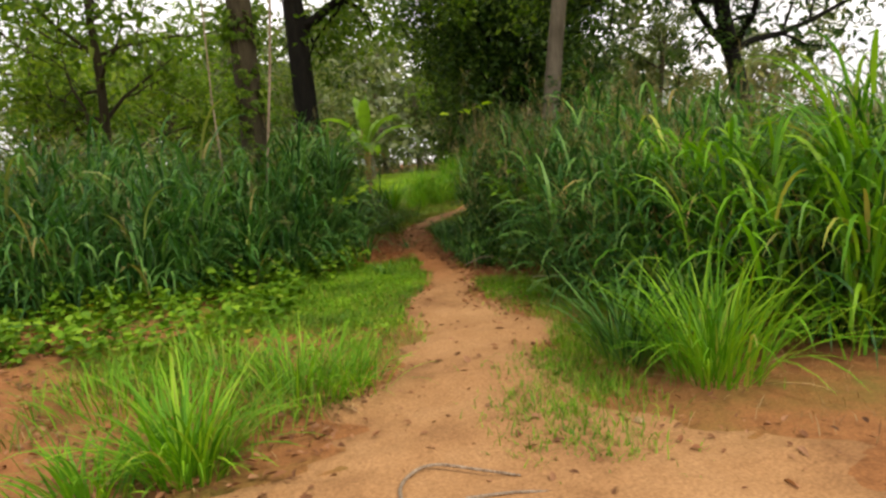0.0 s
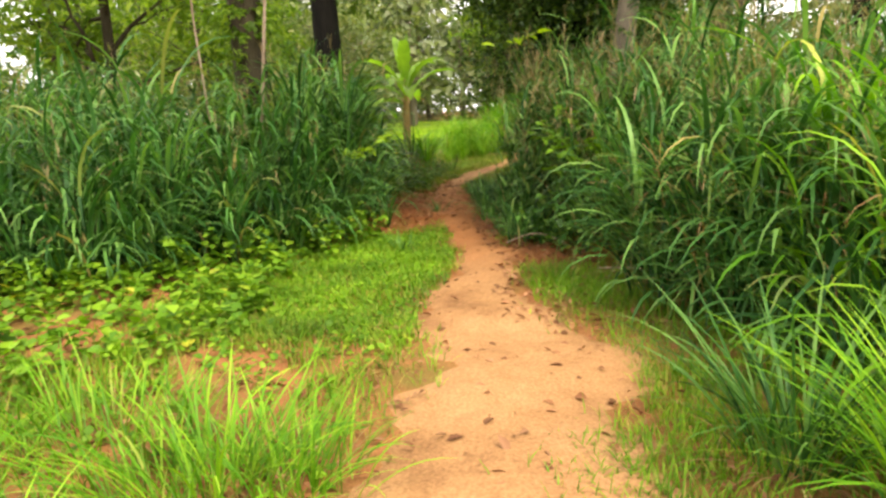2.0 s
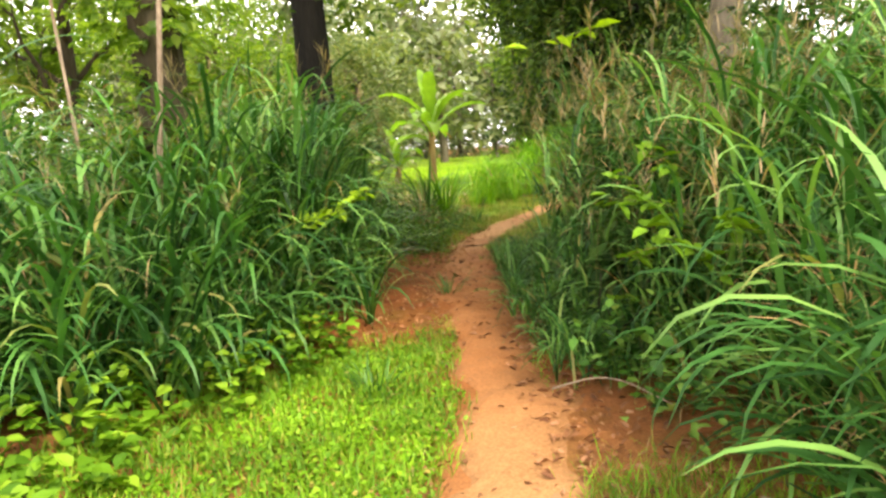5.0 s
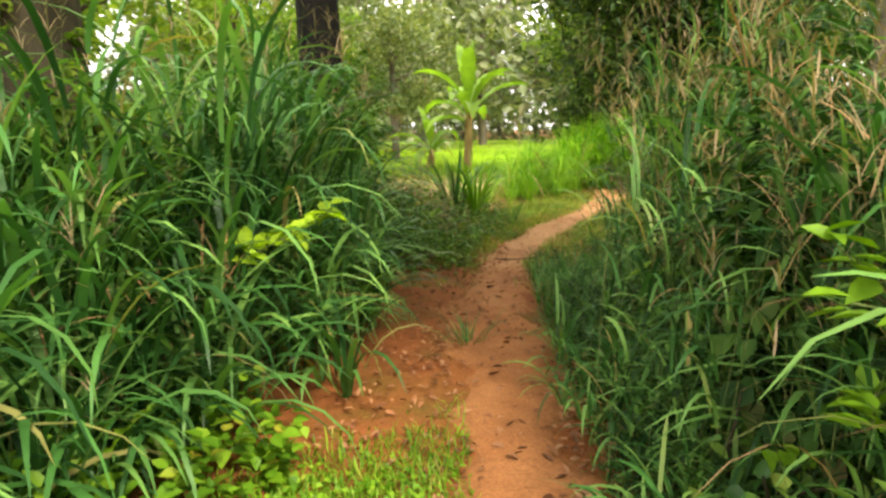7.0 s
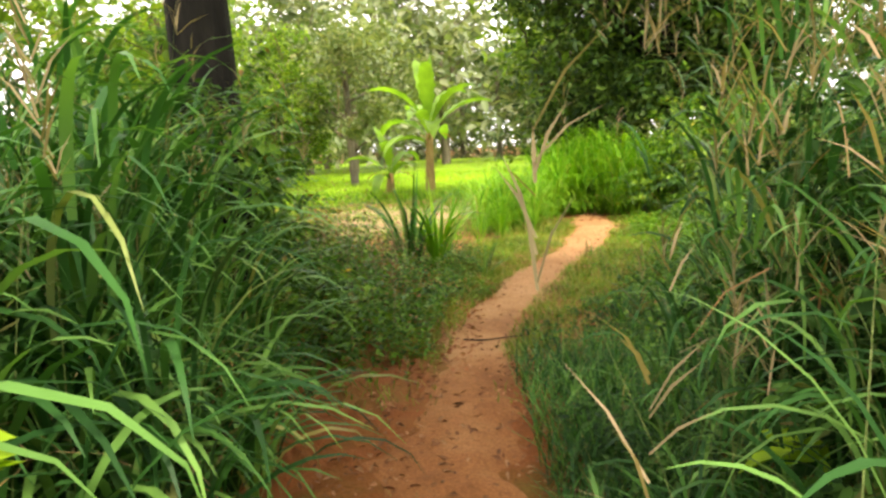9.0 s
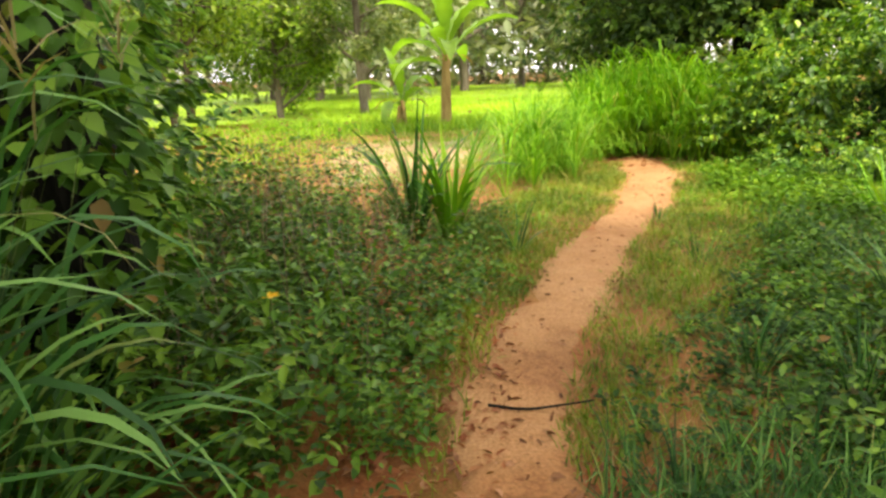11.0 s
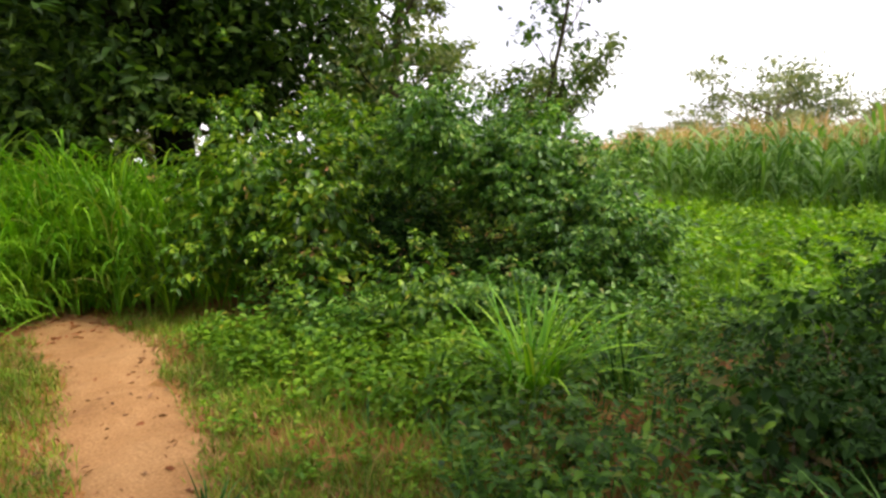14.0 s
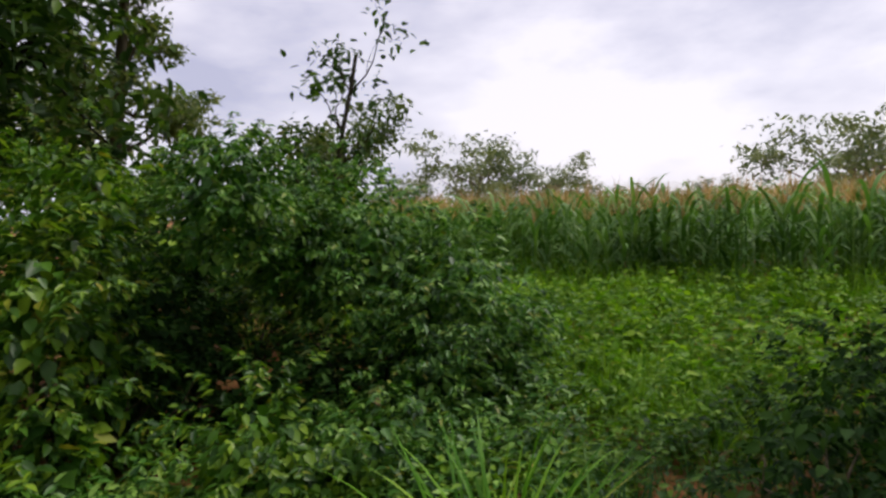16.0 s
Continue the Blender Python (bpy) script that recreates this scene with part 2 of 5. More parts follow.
PATH_LINE = ((-3, 0.3, 4.5), (1.6, 0.4, 3), (2.5, 0.3, 1.7), (3.2, 0.16, 0.85), (4.4, 0.16, 0.62), (5.4, 0.18, 0.6), (6.3, -0.04, 0.44), (7.2, -0.02, 0.31), (8.5, -0.04, 0.29),
             (9.4, -0.16, 0.28), (10.2, -0.3, 0.31), (11.6, -0.58, 0.38), (12.6, -0.7, 0.36), (14, -0.76, 0.27), (15.5, -0.6, 0.324), (17.5, -0.1, 0.348), (19.5, 0.62, 0.37), (21.5, 1, 0.44), (23.2, 1.12, 0.42), (24.4, 1.2, 0.2))
PY, PX, PW = (np.array(c) for c in zip(*PATH_LINE))


def path_x(y):
    return np.interp(y, PY, PX)


def path_w(y):
    return np.interp(y, PY, PW)


def mesh_of(name, V, F):
    """A mesh from arrays of points and of faces with one number of corners."""
    V, F = np.asarray(V, np.float32).reshape(-1, 3), np.asarray(F, np.int32)
    me = bpy.data.meshes.new(name)
    k, c = F.shape
    me.vertices.add(len(V))
    me.vertices.foreach_set("co", V.ravel())
    me.loops.add(k * c)
    me.loops.foreach_set("vertex_index", F.ravel())
    me.polygons.add(k)
    me.polygons.foreach_set("loop_start", np.arange(0, k * c, c, dtype=np.int32))
    me.update(calc_edges=True)
    return me


def joined(*pieces):
    V, F, n = [], [], 0
    for v, f in pieces:
        V.append(v), F.append(f + n)
        n += len(v)
    return np.concatenate(V), np.concatenate(F)


def part(name, data, mat, parent=None, label="", smooth_shade=False):
    """One mesh object from (points, faces), under a thing or a part."""
    me = mesh_of(name, *data)
    me.materials.append(mat)
    if smooth_shade:
        me.polygons.foreach_set("use_smooth", np.ones(len(me.polygons), bool))
    ob = new(name, me)
    if parent:
        ob.parent = parent
    return tagged(ob, label)


def thing(name, place, label, category, group="", kind=""):
    ob = new(name)
    ob.location = place
    return tagged(ob, label, category, group, kind)


def blades(base, length, az, lean, curl, width, segs=4):
    """Arching grass blades: they leave base at lean from the upright and bend over by curl."""
    n = len(base)
    bc = lambda v: np.broadcast_to(np.asarray(v, float), (n,))
    length, az, lean, curl, width = bc(length), bc(az), bc(lean), bc(curl), bc(width)
    s = np.linspace(0, 1, segs + 1)
    th = lean[:, None] + curl[:, None] * s[None, :] ** 1.4
    mid = (th[:, 1:] + th[:, :-1]) / 2
    dl = length[:, None] / segs
    r = np.concatenate([np.zeros((n, 1)), np.cumsum(np.sin(mid) * dl, 1)], 1)
    z = np.concatenate([np.zeros((n, 1)), np.cumsum(np.cos(mid) * dl, 1)], 1)
    w = width[:, None] * (0.5 + 1.3 * s - 1.75 * s ** 2)[None, :]
    w[:, -1] = width * 0.04
    ca, sa = np.cos(az)[:, None], np.sin(az)[:, None]
    cx, cy, cz = base[:, 0, None] + r * ca, base[:, 1, None] + r * sa, base[:, 2, None] + z
    tw = rng.uniform(-0.5, 0.5, (n, 1)) * s[None, :]
    ox, oy, oz = -sa * np.cos(tw) * w / 2, ca * np.cos(tw) * w / 2, np.sin(tw) * w / 2
    V = np.stack([np.stack([cx - ox, cy - oy, cz - oz], -1), np.stack([cx + ox, cy + oy, cz + oz], -1)], 2)
    m = (segs + 1) * 2
    k = np.arange(segs) * 2
    f = np.stack([k, k + 1, k + 3, k + 2], 1)
    F = (np.arange(n) * m)[:, None, None] + f[None]
    return V.reshape(-1, 3), F.reshape(-1, 4)


def leaves(pos, az, pitch, length, width, fold=0.25, roll=0.0):
    """Folded pointed leaves that grow from pos along az and pitch (upwards)."""
    n = len(pos)
    bc = lambda v: np.broadcast_to(np.asarray(v, float), (n,))
    az, pitch, length, width, roll = bc(az), bc(pitch), bc(length), bc(width), bc(roll)
    d = np.stack([np.cos(az) * np.cos(pitch), np.sin(az) * np.cos(pitch), np.sin(pitch)], 1)
    s0 = np.stack([-np.sin(az), np.cos(az), np.zeros(n)], 1)
    u0 = np.cross(d, s0)
    s = s0 * np.cos(roll)[:, None] + u0 * np.sin(roll)[:, None]
    u = np.cross(d, s)
    L, W = length[:, None], width[:, None] / 2
    droop = -u * L * 0.10
    P = [pos, pos + d * L * 0.25 + s * W * 0.85 + u * W * fold, pos + d * L * 0.58 + s * W * 0.72 + u * W * fold,
         pos + d * L + droop, pos + d * L * 0.58 - s * W * 0.72 + u * W * fold, pos + d * L * 0.25 - s * W * 0.85 + u * W * fold]
    V = np.stack(P, 1)
    f = np.array([[0, 1, 2, 3], [0, 3, 4, 5]])
    F = (np.arange(n) * 6)[:, None, None] + f[None]
    return V.reshape(-1, 3), F.reshape(-1, 4)


def tubes(lines, sides=5):
    """Tapered tubes along lists of (point, radius)."""
    out = []
    for line in lines:
        p = np.array([q[:3] for q in line], float)
        r = np.array([q[3] for q in line], float)
        t = np.gradient(p, axis=0)
        t /= np.linalg.norm(t, axis=1)[:, None] + 1e-9
        ref = np.where(np.abs(t[:, 2:3]) > 0.9, np.array([[1.0, 0, 0]]), np.array([[0, 0, 1.0]]))
        a = np.cross(t, ref)
        a /= np.linalg.norm(a, axis=1)[:, None] + 1e-9
        for k in range(1, len(a)):
            if np.dot(a[k], a[k - 1]) < 0.3:
                q = a[k - 1] - t[k] * np.dot(a[k - 1], t[k])
                a[k] = q / (np.linalg.norm(q) + 1e-9)
        b = np.cross(t, a)
        ang = np.linspace(0, 2 * math.pi, sides, endpoint=False)
        V = p[:, None] + r[:, None, None] * (np.cos(ang)[None, :, None] * a[:, None] + np.sin(ang)[None, :, None] * b[:, None])
        i = np.arange(len(p) - 1)[:, None] * sides
        j = np.arange(sides)[None]
        jn = (j + 1) % sides
        F = np.stack([i + j, i + jn, i + sides + jn, i + sides + j], -1).reshape(-1, 4)
        out.append((V.reshape(-1, 3), F))
    return joined(*out)


def scatter(poly, n, clear=0.0):
    """n random points in a polygon, on the ground, kept clear of the trodden path by that many path widths."""
    poly = np.array(poly, float)
    lo, hi = poly.min(0), poly.max(0)
    got = []
    count = 0
    while count < n:
        q = rng.uniform(lo, hi, (n * 2, 2))
        inside = np.zeros(len(q), bool)
        for (x0, y0), (x1, y1) in zip(poly, np.roll(poly, -1, 0)):
            cut = ((y0 > q[:, 1]) != (y1 > q[:, 1])) & (q[:, 0] < (x1 - x0) * (q[:, 1] - y0) / (y1 - y0 + 1e-12) + x0)
            inside ^= cut
        if clear:
            inside &= np.abs(q[:, 0] - path_x(q[:, 1])) > clear * path_w(q[:, 1]) * (1 + 0.25 * np.sin(q[:, 1] * 3.1 + q[:, 0] * 2))
        q = q[inside]
        got.append(q)
        count += len(q)
    q = np.concatenate(got)[:n]
    return np.column_stack([q, height(q[:, 0], q[:, 1])])


def frayed(r, spread, clear, bald):
    """Frays the edge of a planting and opens bald spots in it."""
    x, y = r[:, 0] + rng.normal(0, spread, len(r)), r[:, 1] + rng.normal(0, spread, len(r))
    v = np.sin(1.9 * x + 2.7 * y) + np.sin(3.3 * x - 2.1 * y + 1) + 0.7 * np.sin(6.3 * x + 5.1 * y) + 0.5 * np.sin(11 * x - 9 * y)
    keep = (np.abs(x - path_x(y)) > clear * path_w(y) * 0.9) & (rng.random(len(x)) > bald * (1 - smooth(-1.2, 0.9, v)) * 2)
    return np.column_stack([x, y, height(x, y)])[keep]


def tall_grass(roots, tall, per=14, blade=(0.55, 1.1), width=(0.026, 0.050), out=None):
    """Clumps of tall cane grass: leaves that leave upright stems at many heights and arch over. Returns blades, plumes and stems."""
    n = len(roots)
    tall = np.broadcast_to(np.asarray(tall, float), (n,))
    k = np.repeat(np.arange(n), per)
    N = len(k)
    az = rng.uniform(0, 2 * math.pi, N)
    if out is not None:
        az = np.where(rng.random(N) < 0.12, out[k] + rng.normal(0, 0.9, N), az)
    up = rng.random(N) ** 0.8
    L = rng.uniform(*blade, N)
    start = np.clip(up * tall[k] - 0.30 * L, 0, None)
    rad = rng.uniform(0, 0.09, N) + 0.10 * start
    b = roots[k] + np.stack([np.cos(az) * rad, np.sin(az) * rad, start], 1)
    lean = rng.uniform(0.02, 0.5, N)
    curl = rng.uniform(1.2, 2.9, N)
    return blades(b, L, az, lean, curl, rng.uniform(*width, N), 7)


def plumes(roots, tall, per=3):
    """Thin seed heads over the clumps."""
    n = len(roots)
    k = np.repeat(np.arange(n), per)
    N = len(k)
    az, lean = rng.uniform(0, 6.28, N), rng.uniform(0.0, 0.3, N)
    b = roots[k] + np.column_stack([rng.normal(0, 0.1, (N, 2)), np.zeros(N)])
    H = np.broadcast_to(np.asarray(tall, float), (n,))[k] * rng.uniform(0.95, 1.25, N)
    stalk = blades(b, H, az, lean, 0.35, 0.006, 4)
    tip = b + np.stack([np.cos(az) * H * np.sin(lean + 0.13), np.sin(az) * H * np.sin(lean + 0.13), H * np.cos(lean + 0.13)], 1)
    q = np.repeat(np.arange(N), 9)
    hairs = blades(tip[q] - np.column_stack([np.zeros((len(q), 2)), rng.uniform(0, 0.22, len(q))]), rng.uniform(0.08, 0.2, len(q)), rng.uniform(0, 6.28, len(q)),
                   rng.uniform(0.2, 0.9, len(q)), 0.6, 0.009, 2)
    return stalk, hairs


def mound_leaves(n, centre, radii, size, lumps=0.2, low=-0.25):
    """Leaves over a lumpy mound: sprays that stand out of it and arch over, and a sparse dark core."""
    per = 18
    k = n * 3 // 4 // per
    d = rng.normal(0, 1, (k, 3))
    d /= np.linalg.norm(d, axis=1)[:, None]
    d = d[d[:, 2] > low]
    k = len(d)
    bump = 1 + lumps * np.sin(d[:, 0] * 7 + centre[0]) * np.sin(d[:, 1] * 6 + centre[1]) + lumps * 0.6 * np.sin(d[:, 2] * 11 + d[:, 0] * 9)
    root = np.array(centre) + d * np.array(radii) * (bump * rng.uniform(0.62, 0.88, k))[:, None]
    az0 = np.arctan2(d[:, 1], d[:, 0]) + rng.normal(0, 0.6, k)
    up = np.clip(d[:, 2], 0, 1) * 0.8 + rng.uniform(-0.1, 0.6, k)
    reach = size * rng.uniform(2.2, 5.0, k)
    q = np.repeat(np.arange(k), per)
    N = len(q)
    s = np.tile(np.linspace(0.1, 1, per), k)
    rise = np.sin(up)[q] * s - 0.45 * s ** 2
    p = root[q] + np.column_stack([np.cos(az0[q]) * np.cos(up[q]) * s, np.sin(az0[q]) * np.cos(up[q]) * s, rise]) * reach[q][:, None] + rng.normal(0, size * 0.15, (N, 3))
    L = size * rng.uniform(0.6, 1.3, N) * (1.1 - 0.4 * s)
    side = np.where(np.arange(N) % 2, 1.0, -1.0) * rng.uniform(0.3, 1.3, N)
    spray = leaves(p, az0[q] + side, rng.normal(-0.3, 0.3, N), L, L * rng.uniform(0.36, 0.56, N), 0.3, rng.normal(0, 0.4, N))
    m = n // 4
    c = rng.normal(0, 1, (m, 3))
    c /= np.linalg.norm(c, axis=1)[:, None]
    c = c[c[:, 2] > low]
    m = len(c)
    pc = np.array(centre) + c * np.array(radii) * rng.uniform(0.4, 0.68, m)[:, None]
    Lc = size * rng.uniform(0.9, 1.6, m)
    return joined(spray, leaves(pc, np.arctan2(c[:, 1], c[:, 0]) + rng.normal(0, 0.8, m), rng.normal(-0.7, 0.4, m), Lc, Lc * 0.75, 0.2, rng.normal(0, 0.4, m)))


def sprigs(roots, tall, per, size, spread=0.25, aspect=0.55):
    """Leafy weeds: leaves up short stems, held out level."""
    n = len(roots)
    tall = np.broadcast_to(np.asarray(tall, float), (n,))
    k = np.repeat(np.arange(n), per)
    N = len(k)
    az = rng.uniform(0, 6.28, N)
    h = tall[k] * rng.uniform(0.1, 1, N)
    tilt = rng.normal(0, spread, (n, 2))[k]
    p = roots[k] + np.column_stack([tilt * h[:, None] + rng.normal(0, 0.03, (N, 2)), h])
    s = size * rng.uniform(0.6, 1.35, N)
    return leaves(p, az, rng.normal(0.1, 0.35, N), s, s * rng.uniform(aspect * 0.8, aspect * 1.2, N), 0.2, rng.normal(0, 0.3, N))


def one_leaf():
    """The mesh of a single leaf, a metre long, that points along x."""
    return mesh_of("leaf", *leaves(np.zeros((1, 3)), 0.0, 0.0, 1.0, 0.62, 0.2))


def limb(start, way, length, radius, steps=6, bend=0.25, end=0.35, lift=0.0):
    p, d = np.array(start, float), np.array(way, float)
    d /= np.linalg.norm(d)
    line = [(*p, radius)]
    for k in range(steps):
        d = d + rng.normal(0, bend / 2, 3) + np.array([0, 0, lift])
        d /= np.linalg.norm(d)
        p = p + d * length / steps
        line.append((*p, radius * (1 - (1 - end) * (k + 1) / steps)))
    return line, d


def tree(name, place, trunk_h, trunk_r, limbs, limb_len, leaf_n, leaf, mats, label, lean=(0, 0), clump=0.7, flat=0.75, group="", low=0.35, droop=0.0, sway=0.08, sides=7):
    """A tree: tapered trunk, limbs and twigs in one mesh; a crown of many leaves in clumps round the twigs."""
    reseed(place[0], place[1])
    t = thing(name, place, label, "tree", group)
    trunk, d = limb((0, 0, -0.3), (lean[0], lean[1], 1), trunk_h + 0.3, trunk_r, 8, sway, 0.55)
    lines, tips = [trunk], []
    for k in range(limbs):
        f = low + (1 - low) * (k + 0.5) / limbs
        q = trunk[min(int(f * 8), 8)]
        a = k * 2.4 + rng.uniform(-0.5, 0.5)
        up = rng.uniform(0.25, 0.9) - droop
        l1, d1 = limb(q[:3], (math.cos(a), math.sin(a), up), limb_len * rng.uniform(0.7, 1.15), q[3] * 0.5, 6, 0.35, 0.3, 0.03)
        lines.append(l1)
        for _ in range(4):
            j = rng.integers(2, 7)
            way = d1 + rng.normal(0, 0.8, 3)
            l2, _ = limb(l1[j][:3], way, limb_len * rng.uniform(0.3, 0.6), l1[j][3] * 0.6, 4, 0.4, 0.3)
            lines.append(l2)
            tips += [l2[-1][:3], l2[2][:3]]
        tips.append(l1[-1][:3])
    part("trunk", tubes(lines, sides), mats[0], t, smooth_shade=True)
    tips = np.array(tips)
    k = rng.integers(0, len(tips), leaf_n)
    off = rng.normal(0, 1, (leaf_n, 3))
    off *= (rng.random(leaf_n) ** 0.5 / np.linalg.norm(off, axis=1))[:, None]
    size = clump * limb_len * rng.uniform(0.25, 0.55, len(tips))[k]
    p = tips[k] + off * size[:, None] * np.array([1, 1, flat])
    s = leaf * rng.uniform(0.6, 1.3, leaf_n)
    crown = leaves(p, rng.uniform(0, 6.28, leaf_n), rng.normal(-0.3, 0.5, leaf_n), s, s * 0.5, 0.2, rng.normal(0, 0.6, leaf_n))
    part("crown", crown, mats[1], t)
    return t


# ---- the land ----
def axis(near0, near1, step, far):
    a = np.arange(near0, near1 + step / 2, step)
    g = np.cumsum(step * 1.35 ** np.arange(1, 40))
    return np.concatenate([(near0 - g[g < far])[::-1], a, near1 + g[g < far]])


def sheet(xs, ys, zf):
    X, Y = np.meshgrid(xs, ys)
    V = np.column_stack([X.ravel(), Y.ravel(), zf(X, Y).ravel()])
    i = np.arange(len(ys) - 1)[:, None] * len(xs) + np.arange(len(xs) - 1)[None]
    F = np.stack([i, i + 1, i + len(xs) + 1, i + len(xs)], -1).reshape(-1, 4)
    return V, F


GX, GY = axis(-9, 12, 0.16, 1500), axis(-2, 30, 0.16, 1500)
tagged(part("ground", sheet(GX, GY, height), M_GROUND, smooth_shade=True), "brown soil ground with moss and plant litter", "ground", kind="structure")


def path_sheet():
    ys = np.arange(-3, 24.4, 0.07)
    u = np.linspace(-1, 1, 27)
    U, Y = np.meshgrid(u, ys)
    wob = 1 + 0.20 * np.sin(Y * 2.3 + np.sign(U) * 1.1) + 0.17 * np.sin(Y * 5.9 + np.sign(U) * 2) + 0.11 * np.sin(Y * 11 + 3 * U) + 0.06 * np.sin(Y * 23 - U)
    X = path_x(Y) + U * path_w(Y) * 1.25 * wob
    lump = np.array([noise.noise((x * 6, y * 6, 0)) for x, y in zip(X.ravel(), Y.ravel())]).reshape(X.shape)
    fine = np.array([noise.noise((x * 19, y * 19, 3)) for x, y in zip(X.ravel(), Y.ravel())]).reshape(X.shape)
    Z = height(X, Y) + 0.030 - 0.058 * np.abs(U) ** 3 + 0.016 * lump + 0.008 * fine
    V = np.column_stack([X.ravel(), Y.ravel(), Z.ravel()])
    i = np.arange(len(ys) - 1)[:, None] * 27 + np.arange(26)[None]
    F = np.stack([i, i + 1, i + 28, i + 27], -1).reshape(-1, 4)
    return V, F


tagged(part("path", path_sheet(), M_PATH, smooth_shade=True), "trodden orange-red earth footpath with scuffed loose soil", "path", kind="structure")


def sand_patch():
    u = np.linspace(0, 1, 12)
    a = np.linspace(0, 2 * math.pi, 40, endpoint=False)
    V, F = [], []
    for r in u:
        for t in a:
            w = 1 + 0.15 * math.sin(3 * t) + 0.1 * math.sin(7 * t + 1)
            x, y = -3.4 + 2.6 * r * w * math.cos(t), 25.5 + 4.5 * r * w * math.sin(t)
            V.append((x, y, float(height(x, y)) + 0.03 - 0.07 * r ** 3 + 0.015 * noise.noise((x * 2, y * 2, 5))))
    for i in range(11):
        for j in range(40):
            F.append((i * 40 + j, (i + 1) * 40 + j, (i + 1) * 40 + (j + 1) % 40, i * 40 + (j + 1) % 40))
    return np.array(V), np.array(F)


tagged(part("clearing", sand_patch(), M_SAND, smooth_shade=True), "bare pale sandy clearing before the rice field", "ground", kind="structure")

# ---- grass banks beside the path ----
LEFT_BANK = ((-1.6, 10.0), (-2.4, 8.9), (-3.6, 7.9), (-5.0, 7.2), (-9.5, 7.2), (-9.5, 13.8), (-3.8, 13.6), (-2.2, 13.0), (-1.8, 11.5))
LEFT_RIM = ((-1.65, 10.3), (-1.75, 9.6), (-2.3, 8.3), (-3.6, 7.2), (-6.5, 6.5), (-6.5, 7.8), (-3.8, 8.4), (-2.6, 9.4), (-2.2, 10.4), (-2.2, 13.2), (-1.85, 12.6))
RIGHT_BANK = ((1.2, 8.0), (2.0, 7.2), (8.5, 6.8), (8.5, 12.0), (3.2, 12.8), (1.3, 12.6), (1.15, 11.0), (1.2, 8.9))
RIGHT_FRONT = ((1.5, 6.6), (2.0, 5.4), (2.6, 4.9), (3.6, 4.8), (8.5, 4.6), (8.5, 6.8), (2.0, 7.2), (1.3, 8.0))
RIGHT_OVERHANG = ((0.95, 8.3), (0.66, 9.1), (0.52, 10.2), (0.52, 11.3), (0.6, 12.6), (1.2, 12.8), (1.25, 8.3))
RIGHT_RIM = ((1.15, 6.8), (1.5, 5.4), (2.2, 4.5), (3.6, 4.2), (5.5, 4.0), (5.5, 5.0), (2.8, 5.4), (1.9, 6.6), (1.7, 8.1), (1.25, 8.1))
FRESH_PATCH = ((1.7, 4.6), (2.6, 4.0), (4.4, 3.9), (4.4, 5.4), (2.3, 6.2))


def bank(name, poly, n, tall, label, mat, per=24, seed_share=0.5, lowest=0.65, width=(0.024, 0.050), clear=1.3, blade=(0.55, 1.1)):
    reseed(poly[0][0], poly[0][1], n)
    r = frayed(scatter(poly, n), 0.18, clear, 0.15)
    n = len(r)
    h = tall * rng.uniform(lowest, 1.1, n) * (0.9 + 0.2 * np.sin(r[:, 0] * 1.3) * np.sin(r[:, 1] * 1.1))
    out = np.arctan2(np.zeros(n) - 0.4, path_x(r[:, 1]) - r[:, 0])
    ob = tagged(part(name, tall_grass(r, h, per, blade, out=out, width=width), mat), label, "grass", kind="stuff")
    k = int(n * seed_share)
    if k:
        stalk, hairs = plumes(r[:k], h[:k])
        part("stalks", stalk, M_STEM, ob, "thin upright grass stalks")
        part("plumes", hairs, M_PLUME, ob, "pinkish-brown feathery seed plumes")
    return ob


def straw(name, poly, n, label, tall=0.9):
    reseed(poly[0][0], poly[0][1], n)
    r = scatter(poly, n, 2.2)
    r[:, 2] += rng.uniform(0, tall, n)
    tagged(part(name, blades(r, rng.uniform(0.3, 0.8, n), rng.uniform(0, 6.28, n), rng.uniform(0.3, 1.2, n), rng.uniform(0.6, 1.9, n), rng.uniform(0.005, 0.015, n), 5), M_DRY),
           label, "dry grass", kind="stuff")


bank("tall_grass_bank", LEFT_BANK, 760, 2.1, "dense bank of tall arching green grass", M_GRASS, 17, width=(0.03, 0.058), blade=(0.7, 1.3))
bank("tall_grass_bank", ((-1.95, 9.8), (-2.6, 8.9), (-3.6, 10.4), (-3.2, 12.8), (-2.2, 12.9), (-2.0, 11.4)), 150, 2.3, "taller crest of arching green grass", M_GRASS, 20, 0.3)
bank("grass_bank_edge", LEFT_RIM, 360, 1.3, "long green grass blades arching over the bank edge", M_GRASS, 15, 0.1, 0.4, (0.026, 0.056), blade=(0.6, 1.15))
bank("tall_grass_bank", RIGHT_BANK, 560, 2.3, "dense tall green grass bank with feathery plumes", M_GRASS, 18, 0.8)
bank("tall_grass_bank", RIGHT_FRONT, 330, 1.6, "front of the dense green grass bank with plumes", M_GRASS, 20, 0.8)
bank("grass_overhang", RIGHT_OVERHANG, 115, 2.3, "tall tangled grass leaning over the footpath", M_GRASS, 22, 0.9, 0.5, (0.014, 0.034), 1.3, (0.3, 0.6))
straw("dry_grass", RIGHT_OVERHANG, 120, "withered tan blades hanging in the overhanging grass", 1.9)
bank("grass_bank_edge", RIGHT_RIM, 230, 1.35, "long green grass blades drooping towards the footpath", M_GRASS, 16, 0.15, 0.4)
